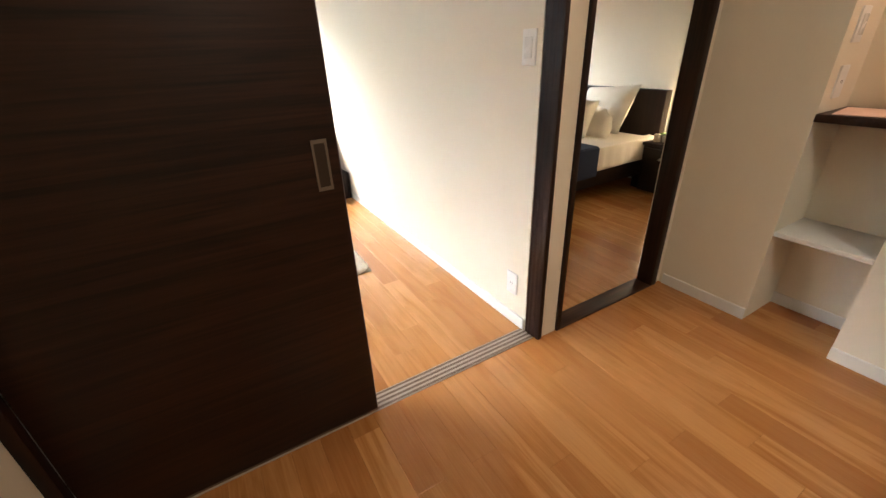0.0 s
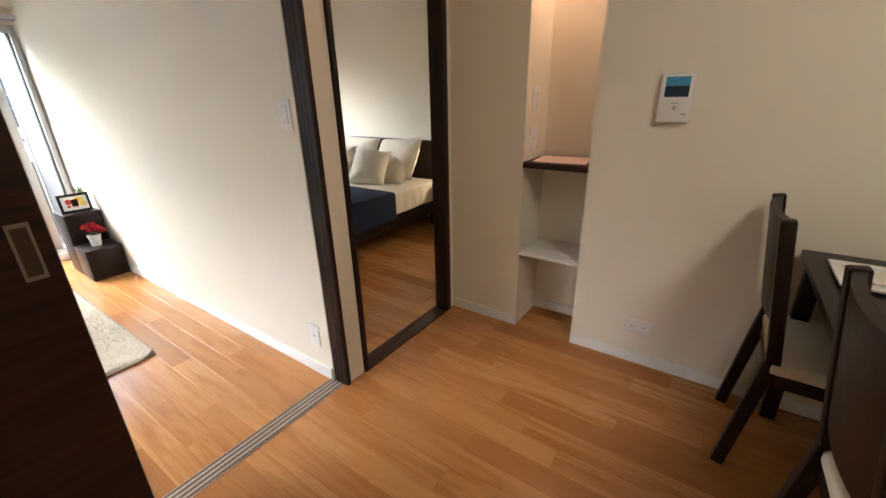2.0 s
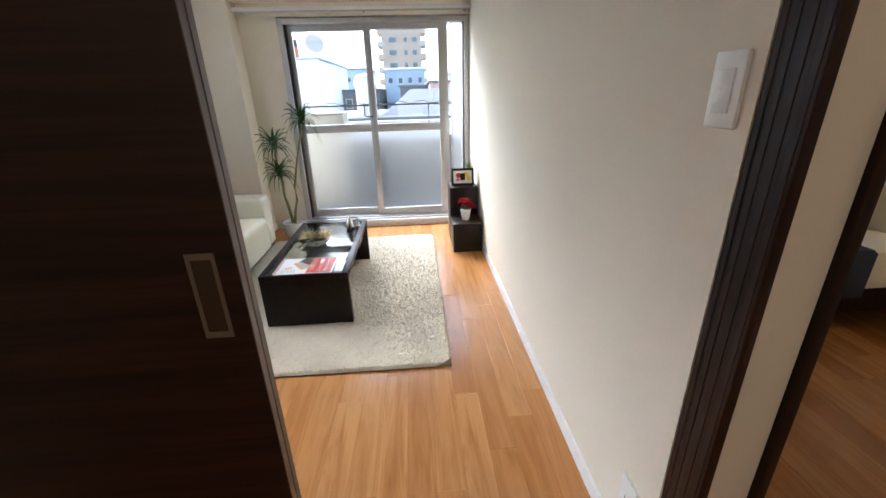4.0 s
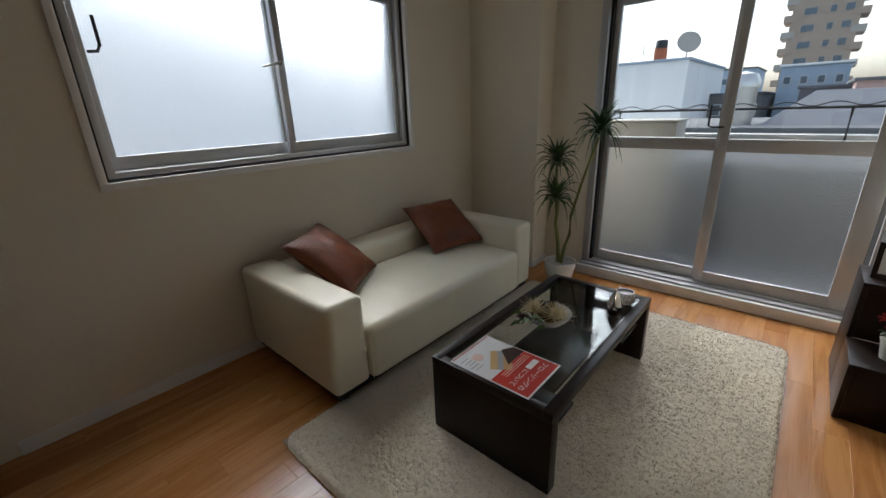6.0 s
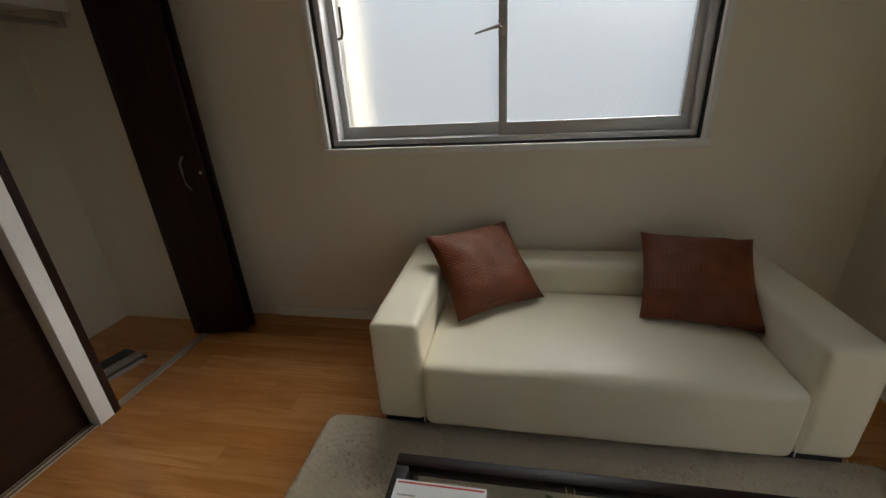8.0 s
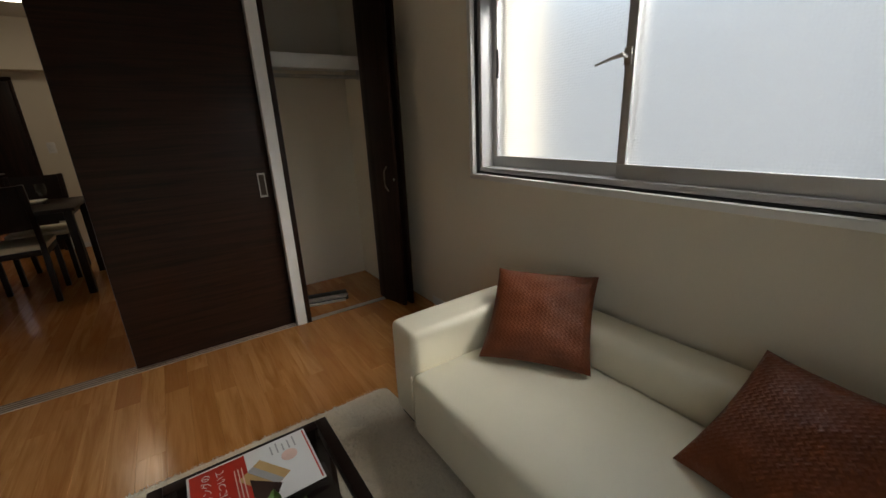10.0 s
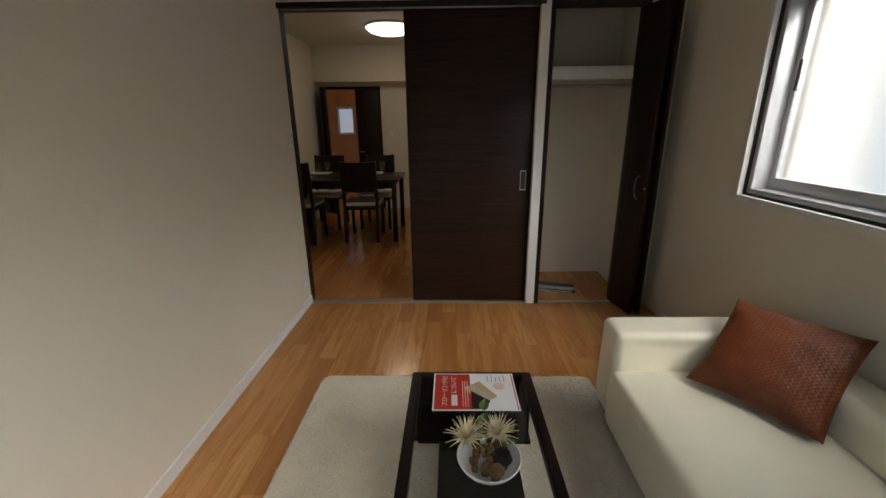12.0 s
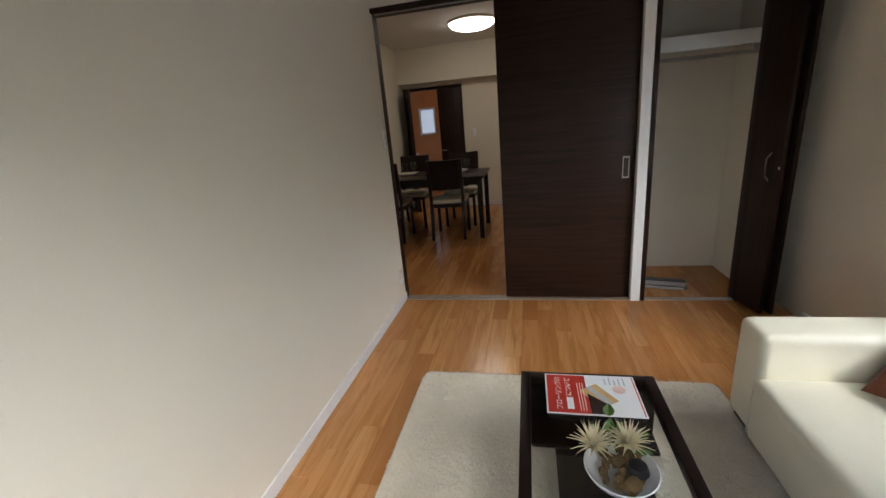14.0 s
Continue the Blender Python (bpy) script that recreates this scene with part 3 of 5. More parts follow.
for x0, x1, y, st in ((BX0 + 0.05, 0.375, 0.075, 0.05), (0.345, 1.055, 0.03, 0.085)):
    zt = BZ - 0.045
    s = part("sash", blocks(((x0, y - 0.016, B0 + 0.02), (x0 + 0.045, y + 0.016, zt)), ((x1 - st, y - 0.016, B0 + 0.02), (x1, y + 0.016, zt)), ((x0 + 0.045, y - 0.016, zt - 0.05), (x1 - st, y + 0.016, zt)), ((x0 + 0.045, y - 0.016, B0 + 0.02), (x1 - st, y + 0.016, 0.16)), ((x0 + 0.045, y - 0.016, 0.895), (x1 - st, y + 0.016, 0.965)), bevel=0.002), ALU, w, "grey aluminium sash")
    g = part("pane", block((x0 + 0.04, y - 0.003, 0.96), (x1 - st + 0.005, y + 0.003, zt - 0.045)), GLASS, s, "clear upper pane", False)
    g.visible_shadow = False
    g = part("pane", block((x0 + 0.04, y - 0.003, 0.155), (x1 - st + 0.005, y + 0.003, 0.90)), FROST, s, "frosted lower pane", False)
    g.visible_shadow = False
s = part("fixed_light", blocks(((1.085, 0.059, B0 + 0.02), (1.095, 0.091, BZ - 0.045)), ((1.185, 0.059, B0 + 0.02), (1.2, 0.091, BZ - 0.045)), bevel=0.001), ALU, w)
g = part("pane", block((1.09, 0.072, B0 + 0.02), (1.19, 0.078, BZ - 0.045)), PATTERN, s, "narrow patterned pane", False)
g.visible_shadow = False
part("handle", tube(bmesh.new(), [(0.36, 0.02, 1.03), (0.30, 0.0, 1.03), (0.285, -0.005, 1.04), (0.285, -0.005, 1.15)], 0.006), BLACK, w, "dark window handle")
cr = thing("curtain_rail", (0, YB, 0), "white curtain rail across the balcony window", "curtain rail")
part("rail", block((-0.68, -0.13, 1.865), (XE - 0.002, -0.10, 1.895), 0.004), WHITE, cr)
part("slide_track", block((-0.66, -0.128, 1.858), (XE - 0.01, -0.102, 1.866), 0.001, 1), ALU, cr)
for x in (-0.6, 0.35, 1.2):
    part("bracket", block((x - 0.01, -0.105, 1.86), (x + 0.01, 0.0, 1.9), 0.002), WHITE, cr)

# bedroom window, by which the bed is lit
w = thing("window_3", (0, YB, 0), "tall aluminium bedroom window with frosted glass", "window")
w["kind"] = "structure"
part("outer_frame", blocks(((1.9, 0, 0.06), (1.95, 0.12, 1.85)), ((3.25, 0, 0.06), (3.3, 0.12, 1.85)), ((1.95, 0, 1.8), (3.25, 0.12, 1.85)), ((1.95, 0, 0.06), (3.25, 0.12, 0.11)), ((2.575, 0.02, 0.11), (2.625, 0.1, 1.8)), bevel=0.002), ALU, w)
for x0, x1 in ((1.95, 2.58), (2.62, 3.25)):
    g = part("pane", block((x0, 0.06, 0.11), (x1, 0.066, 1.8)), GLASS, w, "", False)
    g.visible_shadow = False

# ---- living room: sofa ----
so = thing("sofa", (0, 0, 0), "two-seat cream leather sofa with square arms", "sofa")


def puffed(lo, hi, bevel, bulge=(0, 0, 0), n=10):
    """A padded block whose faces swell a little."""
    bm = block(lo, hi, bevel, 4)
    long = max(b - a for a, b in zip(lo, hi))
    bmesh.ops.subdivide_edges(bm, edges=[e for e in bm.edges if e.calc_length() > 0.06], cuts=n, use_grid_fill=True)
    c = [(a + b) / 2 for a, b in zip(lo, hi)]
    h = [(b - a) / 2 for a, b in zip(lo, hi)]
    for v in bm.verts:
        u = [(v.co[i] - c[i]) / h[i] for i in range(3)]
        for i in range(3):
            j, k = (i + 1) % 3, (i + 2) % 3
            v.co[i] += bulge[i] * u[i] * max(0, 1 - u[j] ** 2) * max(0, 1 - u[k] ** 2)
        v.co += v.normal * 0.0016 * noise.noise(v.co * 9)
    return bm


part("arm", puffed((-1.245, 2.49, 0.075), (-0.50, 2.668, 0.485), 0.028, (0.004, 0.006, 0.006)), SOFA, so)
part("arm", puffed((-1.245, 3.842, 0.075), (-0.50, 4.018, 0.485), 0.028, (0.004, 0.006, 0.006)), SOFA, so)
part("backrest", puffed((-1.25, 2.664, 0.075), (-1.055, 3.846, 0.462), 0.04, (0.012, 0, 0.008)), SOFA, so)
part("seat", puffed((-1.06, 2.667, 0.075), (-0.478, 3.843, 0.335), 0.035, (0.006, 0, 0.016)), SOFA, so)
part("underside", block((-1.22, 2.51, 0.05), (-0.52, 4.0, 0.078)), BLACK, so, "black fabric underside")
for y in (2.669, 3.841):
    part("seam", tube(bmesh.new(), [(-0.487, y, 0.09), (-0.484, y, 0.2), (-0.487, y, 0.318)], 0.0022, 6), SOFA, so)
for x in (-1.18, -0.58):
    for y in (2.56, 3.95):
        part("foot", tube(bmesh.new(), [(x, y, 0.0), (x, y, 0.055)], 0.022, 12), BLACK, so)


def cushion(origin, edge, normal, lean, size, group):
    """A cushion whose lower edge starts at origin and runs along edge, leaning away from normal."""
    e = Vector((*edge, 0)).normalized()
    n = Vector((*normal, 0)).normalized()
    n = (n - n.dot(e) * e).normalized()
    up = math.cos(lean) * Vector((0, 0, 1)) - math.sin(lean) * n
    face = e.cross(up)
    c = Vector(origin) + e * size / 2 + up * size / 2
    ob = thing("cushion", (0, 0, 0), "brown woven leather cushion leaning on the sofa", "cushion", group)
    m = Matrix((e, up, face)).transposed().to_4x4()
    ob.matrix_world = Matrix.Translation(c) @ m
    part("cover", pillow(size, size, 0.13, 28, 0.07, 0.010), BROWN, ob)
    part("seam", tube(bmesh.new(), [(-size * .47, -size * .475, 0), (0, -size * 0.445, 0), (size * .47, -size * .475, 0)], 0.002, 5), BROWN, ob)
    part("tag", block((size * 0.40, -size * 0.42, -0.003), (size * 0.43, -size * 0.37, 0.003)), BLACK, ob, "small dark fabric tag")
    return ob


cushion((-0.73, 2.768, 0.362), (-0.552, 0.833), (0.83, 0.56), radians(52), 0.405, "cushions on the sofa")
cushion((-0.827, 3.447, 0.358), (0.18, 0.98), (0.99, -0.13), radians(56), 0.405, "cushions on the sofa")

# ---- rug ----
rg = thing("rug", (0.148, 3.205, 0), "thick cream shag rug with rounded corners", "rug")
bm = bmesh.new()
nx, ny, hx, hy = 200, 268, 0.708, 0.945
rad = 0.085
grid = {}
rnd = random.Random(5)
for j in range(ny + 1):
    for i in range(nx + 1):
        x, y = -hx + 2 * hx * i / nx, -hy + 2 * hy * j / ny
        ax, ay = max(0, abs(x) - hx + rad), max(0, abs(y) - hy + rad)
        if ax > 0 and ay > 0 and math.hypot(ax, ay) > rad:
            k = rad / math.hypot(ax, ay)
            x, y = math.copysign(hx - rad + ax * k, x), math.copysign(hy - rad + ay * k, y)
        edge = min(hx - abs(x), hy - abs(y))
        tuft = 0.016 + 0.0012 * noise.noise(Vector((x * 40, y * 55, 1.0))) + rnd.uniform(-0.003, 0.003)
        z = 0.004 + tuft * min(1, 0.25 + edge / 0.02)
        grid[i, j] = bm.verts.new((x + rnd.uniform(-.002, .002), y + rnd.uniform(-.002, .002), z))
for j in range(ny):
    for i in range(nx):
        bm.faces.new((grid[i, j], grid[i + 1, j], grid[i + 1, j + 1], grid[i, j + 1]))
part("shag_top", bm, RUGPILE, rg, "", True)
verts, faces = [], []
for k in range(60000):
    x, y = rnd.uniform(-hx + 0.004, hx - 0.004), rnd.uniform(-hy + 0.004, hy - 0.004)
    if math.hypot(max(0, abs(x) - hx + rad), max(0, abs(y) - hy + rad)) > rad - 0.004:
        continue
    a, lean, r, z = rnd.uniform(0, 6.28), rnd.uniform(0.002, 0.009), rnd.uniform(0.0016, 0.003), 0.013
    dx, dy = lean * math.cos(a), lean * math.sin(a)
    i = len(verts)
    verts += [(x + r * math.cos(a + q), y + r * math.sin(a + q), z) for q in (0, 2.09, 4.19)] + [(x + dx, y + dy, rnd.uniform(0.021, 0.029))]
    faces += [(i, i + 1, i + 3), (i + 1, i + 2, i + 3), (i + 2, i, i + 3)]
me = bpy.data.meshes.new("shag_pile")
me.from_pydata(verts, [], faces)
me.materials.append(RUGPILE)
tufts = new("shag_pile", me)
tufts.parent = rg
tagged(tufts, "short cream yarn tufts", kind="stuff")
part("binding", block((-hx + 0.004, -hy + 0.004, 0.0005), (hx - 0.004, hy - 0.004, 0.007), 0.003, 1), RUGEDGE, rg, "tan woven edge binding")

# ---- coffee table ----
TX0, TX1, TY0, TY1, TZ = -0.15, 0.328, 2.69, 3.655, 0.33
R0 = 0.018
ct = thing("coffee_table", (0, 0, 0), "low dark brown coffee table with a smoked glass top", "coffee table")
part("end_panel", block((TX0, TY0, R0), (TX1, TY0 + 0.045, TZ - 0.034), 0.003), TABLEWOOD, ct)
part("end_panel", block((TX0, TY1 - 0.045, R0), (TX1, TY1, TZ - 0.034), 0.003), TABLEWOOD, ct)
part("top_frame", blocks(((TX0, TY0, TZ - 0.034), (TX0 + 0.035, TY1, TZ)), ((TX1 - 0.035, TY0, TZ - 0.034), (TX1, TY1, TZ)), ((TX0 + 0.035, TY0, TZ - 0.034), (TX1 - 0.035, TY0 + 0.035, TZ)), ((TX0 + 0.035, TY1 - 0.035, TZ - 0.034), (TX1 - 0.035, TY1, TZ)), bevel=0.002), TABLEWOOD, ct)
part("glass_top", block((TX0 + 0.035, TY0 + 0.035, TZ - 0.010), (TX1 - 0.035, TY1 - 0.035, TZ - 0.003)), GLASS, ct, "clear inset glass top", False)
part("shelf", block((-0.055, 2.93, 0.19), (0.215, 3.41, 0.205), 0.002), TABLEWOOD, ct)
for y0, y1 in ((TY0 + 0.0455, 2.9295), (3.4105, TY1 - 0.0455)):
    part("cross_shelf", block((TX0 + 0.035, y0, 0.19), (TX1 - 0.035, y1, 0.205), 0.002), TABLEWOOD, ct)

# brochure
br = thing("brochure", (0.082, 2.815, TZ + 0.0005), "red and white printed flooring leaflet on the table", "leaflet", turn=0)
part("sheet", block((-0.157, -0.11, 0), (0.157, 0.11, 0.0015)), PAPER, br)
part("red_field", block((0.015, -0.104, 0.0015), (0.151, 0.104, 0.002)), REDPRINT, br)
part("red_line", block((-0.152, -0.104, 0.0015), (-0.148, 0.104, 0.002)), REDPRINT, br)
img = bmesh.new()
bar(img, (-0.075, -0.055, 0.0015), (0.0, 0.055, 0.0022), m=pose(0.01, 0.03, 0, 0, 0, 35))
part("board_picture", img, OAKPRINT, br, "photo of a layered floor board")
part("board_picture", block((-0.05, -0.055, 0.0023), (-0.03, 0.055, 0.0026), m=pose(0.01, 0.03, 0, 0, 0, 35)), GREYPRINT, br)
img = bmesh.new()
img.faces.new([img.verts.new((x, y, 0.0027)) for x, y in ((0.015, 0.104), (-0.03, 0.104), (-0.055, 0.06), (0.015, 0.0))][::-1])
part("dark_corner", img, DARKPRINT, br)
part("pink_blob", lathe([(0.022, 0.0015), (0.02, 0.0022), (0.0, 0.0023)], 16), PINKPRINT, br).location = (-0.095, -0.03, 0)
for k in range(5):
    part("text_bar", block((-0.12 + 0.016 * k, -0.098 + 0.006 * (k % 3), 0.0015), (-0.116 + 0.016 * k, -0.055, 0.0019)), GREYPRINT, br)
tm = Matrix.Translation((0.112, 0.0, 0.0022)) @ pose(0, 0, 0, 0, 0, -90)
words("lettering", "フローリングの", 0.026, PAPER, br, tm)
words("lettering", "について", 0.026, PAPER, br, Matrix.Translation((0.078, -0.035, 0.0022)) @ pose(0, 0, 0, 0, 0, -90))
part("text_bar", block((0.066, 0.025, 0.002), (0.088, 0.085, 0.0024)), PAPER, br)
for k in range(3):
    part("text_bar", block((0.026 + 0.009 * k, -0.06, 0.002), (0.029 + 0.009 * k, 0.09, 0.0023)), PINKPRINT, br)

# flower bowl
fbw = thing("flower_bowl", (0.061, 3.17, TZ - 0.002), "white oval bowl of dried straw flowers and moss", "bowl")
part("bowl", lathe([(0.035, 0.0), (0.06, 0.008), (0.084, 0.03), (0.094, 0.048), (0.091, 0.050), (0.078, 0.032), (0.05, 0.016), (0.0, 0.014)], 36, 1.0, 1.03), CERAMIC, fbw)
bm = bmesh.new()
rnd = random.Random(3)
for k in range(46):
    a, r = rnd.uniform(0, 6.28), 0.07 * math.sqrt(rnd.random())
    bmesh.ops.create_icosphere(bm, subdivisions=1, radius=rnd.uniform(0.008, 0.017), matrix=Matrix.Translation((r * 0.8 * math.cos(a), r * 1.05 * math.sin(a), 0.03 + rnd.uniform(0, 0.018))))
part("moss", bm, MOSS, fbw, "brown dried moss")


def straw_flower(parent, loc, rnd, radius=0.056):
    bm = bmesh.new()
    for ring, (count, rise, ln) in enumerate(((16, 0.45, 1.0), (14, 0.9, 0.9), (10, 1.6, 0.65), (7, 2.6, 0.4))):
        for k in range(count):
            blade(bm, loc, 2 * math.pi * (k + 0.5 * ring) / count + rnd.uniform(-.12, .12), radius * ln * rnd.uniform(0.85, 1.1), 0.010, rise, 0.25, 3)
    part("straw_flower", bm, PETAL, parent, "pale yellow straw flower")


straw_flower(fbw, (0.062, -0.05, 0.062), rnd, 0.07)
straw_flower(fbw, (-0.03, -0.062, 0.066), rnd, 0.066)
part("dark_fruit", lathe([(0.0, -0.028), (0.018, -0.022), (0.029, 0.0), (0.022, 0.02), (0.0, 0.027)], 18), BLACK, fbw, "glossy dark fruit").location = (-0.036, 0.018, 0.055)
part("dark_fruit", lathe([(0.0, -0.02), (0.015, -0.014), (0.021, 0.0), (0.015, 0.014), (0.0, 0.02)], 16), MOSS, fbw, "brown dried fruit").location = (-0.018, 0.058, 0.05)
for a, r, z, ln in ((4.1, 0.09, 0.05, 0.05), (4.5, 0.12, 0.06, 0.055), (4.9, 0.10, 0.075, 0.06), (5.2, 0.13, 0.05, 0.05), (4.3, 0.15, 0.045, 0.05), (4.75, 0.155, 0.085, 0.055), (3.8, 0.08, 0.05, 0.045), (5.0, 0.075, 0.05, 0.045), (4.0, 0.125, 0.06, 0.045)):
    bm = bmesh.new()
    blade(bm, (0.8 * r * math.cos(a), r * math.sin(a), z), a + rnd.uniform(-0.9, 0.9), ln, 0.034, 0.5, 0.5, 5)
    part("leaf", bm, LEAF2, fbw, "green artificial leaf")
bm = bmesh.new()
for a, r in ((4.75, 0.15), (4.2, 0.13), (5.1, 0.12)):
    tube(bm, [(0, -0.05, 0.045), (0.4 * r * math.cos(a), -0.06 + 0.4 * r * math.sin(a), 0.06), (0.8 * r * math.cos(a), r * math.sin(a), 0.06)], 0.0016, 5)
part("sprig", bm, LEAF, fbw, "thin green sprig")
bm = bmesh.new()
for k in range(22):
    blade(bm, (-0.045, -0.125, 0.055), k * 0.55, 0.034 - 0.0006 * k, 0.011, 0.4 + 0.06 * k, 0.4, 3)
part("wine_flower", bm, WINE, fbw, "small wine-red flower")

tp = thing("chrome_ornament", (0.235, 3.45, TZ - 0.002), "polished chrome pear-shaped ornament on the glass", "ornament")
part("body", lathe([(0.018, 0), (0.033, 0.01), (0.036, 0.03), (0.024, 0.055), (0.013, 0.08), (0.008, 0.092), (0.0, 0.095)], 24), CHROME, tp)
part("stalk", tube(bmesh.new(), [(0, 0, 0.092), (0.006, 0, 0.105), (0.014, 0, 0.112)], 0.003, 6), CHROME, tp)
cu = thing("candle_cup", (0.245, 3.54, TZ - 0.002), "round silver grey candle cup on the glass", "candle holder")
part("cup", lathe([(0.03, 0), (0.042, 0.012), (0.044, 0.035), (0.038, 0.055), (0.033, 0.055), (0.035, 0.04), (0.0, 0.036)], 24), plain("silver_glaze", (0.5, 0.48, 0.47), 0.25, 0.4), cu)
part("wax", lathe([(0.034, 0.030), (0.034, 0.044), (0.0, 0.046)], 20), CERAMIC, cu, "white wax")

# ---- dracaena in the corner ----
pl = thing("potted_plant", (-0.40, 4.25, 0), "dracaena with three leaf crowns in a white bowl", "plant")
part("pot", lathe([(0.055, 0), (0.062, 0.006), (0.088, 0.06), (0.102, 0.13), (0.105, 0.165), (0.098, 0.165), (0.092, 0.12), (0.0, 0.12)], 36), CERAMIC, pl, "white ceramic bowl")
bm = bmesh.new()
rnd = random.Random(8)
for k in range(150):
    a, r = rnd.uniform(0, 6.28), 0.088 * math.sqrt(rnd.random())
    bmesh.ops.create_icosphere(bm, subdivisions=1, radius=rnd.uniform(0.006, 0.011), matrix=Matrix.Translation((r * math.cos(a), r * math.sin(a), 0.146 + rnd.uniform(-.004, .004))))
part("gravel", bm, PEBBLE, pl, "pale gravel")
part("stem", tube(bmesh.new(), [(-0.01, 0, 0.13), (-0.03, 0.01, 0.28), (-0.055, 0.015, 0.42), (-0.05, 0.02, 0.52), (-0.07, 0.02, 0.62), (-0.075, 0.025, 0.79)], [0.014, 0.013, 0.012, 0.011, 0.010, 0.009]), STEM, pl)
part("stem", tube(bmesh.new(), [(0.0, 0, 0.13), (0.02, 0.01, 0.26), (0.05, 0.01, 0.36), (0.045, 0.02, 0.48), (0.10, 0.02, 0.70), (0.185, 0.02, 0.99)], [0.014, 0.012, 0.011, 0.010, 0.009, 0.008]), STEM, pl)
part("stem", tube(bmesh.new(), [(-0.05, 0.015, 0.45), (-0.055, 0.0, 0.55)], [0.009, 0.007]), STEM, pl)
for cx, cy, cz, cnt, ln in ((-0.075, 0.025, 0.80, 46, 0.235), (-0.055, 0.0, 0.57, 40, 0.225), (0.19, 0.02, 1.0, 48, 0.235)):
    for k in range(cnt):
        f = k / cnt
        bm = bmesh.new()
        blade(bm, (cx, cy, cz + 0.05 * f), k * 2.4, ln * rnd.uniform(0.72, 1.0) * (1 - 0.4 * f), rnd.uniform(0.020, 0.028), 0.55 + 1.3 * f, 1.35 - 0.7 * f, 8)
        for v in bm.verts:
            v.co.y = min(v.co.y, 0.315)
        part("leaf", bm, LEAF, pl, "" if k else "arching dark green leaf")

# ---- stepped stand by the wall ----
st = thing("step_stand", (0, 0, 0), "dark brown two-step display stand against the wall", "stand")
SX0, SX1, SY0, SY1, SY2 = 1.0, 1.234, 3.71, 3.955, 4.20
part("step_top", block((SX0, SY0, 0.222), (SX1, SY1, 0.24), 0.002), TABLEWOOD, st)
part("step_top", block((SX0, SY1, 0.462), (SX1, SY2, 0.48), 0.002), TABLEWOOD, st)
part("front", block((SX0 + 0.018, SY0 + 0.004, 0.0), (SX1 - 0.018, SY0 + 0.02, 0.222), 0.002), TABLEWOOD, st)
part("front", block((SX0 + 0.018, SY1 + 0.004, 0.24), (SX1 - 0.018, SY1 + 0.02, 0.462), 0.002), TABLEWOOD, st)
for x in (SX0, SX1 - 0.018):
    part("side", block((x, SY0, 0.0), (x + 0.018, SY1, 0.222), 0.002), TABLEWOOD, st)
    part("side", block((x, SY1, 0.0), (x + 0.018, SY2, 0.462), 0.002), TABLEWOOD, st)
fp = thing("flower_pot", (1.115, 3.84, 0.24), "white tapered pot of red artificial flowers", "plant")
part("pot", lathe([(0.03, 0), (0.042, 0.075), (0.045, 0.077), (0.045, 0.088), (0.040, 0.088), (0.038, 0.07), (0.0, 0.068)], 26), CERAMIC, fp, "white pot")
rnd = random.Random(11)
for x, y, z in ((0.0, -0.02, 0.125), (-0.02, 0.02, 0.145), (0.03, 0.01, 0.12), (0.0, 0.0, 0.155), (0.055, 0.0, 0.10)):
    bm = bmesh.new()
    for ring in range(3):
        for k in range(7):
            blade(bm, (x, y, z), 2 * math.pi * k / 7 + ring, 0.048 - 0.010 * ring, 0.034, 0.4 + 0.5 * ring, 0.4, 3)
    part("red_flower", bm, REDPETAL, fp, "deep red flower")
bm = bmesh.new()
for k in range(16):
    blade(bm, (0, 0, 0.085), k * 0.9, 0.06, 0.022, 0.7, 0.5, 4)
part("leaves", bm, LEAF, fp, "dark leaves")
pf = thing("photo_frame", (1.115, 4.03, 0.48), "dark picture frame with a flower photograph", "picture frame", turn=-4)
tl = pose(0, 0, 0, -12)
part("frame", blocks(((-0.095, 0, 0), (-0.078, 0.014, 0.145)), ((0.078, 0, 0), (0.095, 0.014, 0.145)), ((-0.078, 0, 0), (0.078, 0.014, 0.02)), ((-0.078, 0, 0.125), (0.078, 0.014, 0.145))), TABLEWOOD, pf).matrix_local = tl
part("print", block((-0.08, 0.007, 0.015), (0.08, 0.012, 0.13)), PAPER, pf, "white photo print").matrix_local = tl
for x, z, r, mt in ((-0.035, 0.085, 0.022, REDPRINT), (0.03, 0.09, 0.028, YELLOW), (0.05, 0.06, 0.02, YELLOW), (0.0, 0.05, 0.02, PINKPRINT), (-0.04, 0.05, 0.012, REDPRINT), (0.01, 0.1, 0.014, YELLOW)):
    o = part("printed_flower", lathe([(r, 0.0), (r * 0.8, 0.0008), (0, 0.001)], 9), mt, pf)
    o.matrix_local = tl @ Matrix.Translation((x, 0.0068, z)) @ pose(0, 0, 0, 90)
part("strut", block((-0.02, 0.014, 0.0), (0.02, 0.02, 0.10), m=pose(0, 0.012, 0, 14)), TABLEWOOD, pf)
gp = thing("grass_pot", (1.185, 4.12, 0.48), "small grey pot with spiky green grass", "plant")
part("pot", lathe([(0.022, 0), (0.034, 0.12), (0.029, 0.12), (0.0, 0.11)], 22), GREYPRINT, gp, "grey pot")
bm = bmesh.new()
for k in range(38):
    blade(bm, (rnd.uniform(-.01, .01), rnd.uniform(-.01, .01), 0.115), k * 2.4, rnd.uniform(0.07, 0.11), 0.010, rnd.uniform(0.6, 1.8), 0.4, 4)
bmesh.ops.transform(bm, matrix=Matrix.Diagonal((0.62, 1, 1, 1)), verts=bm.verts)
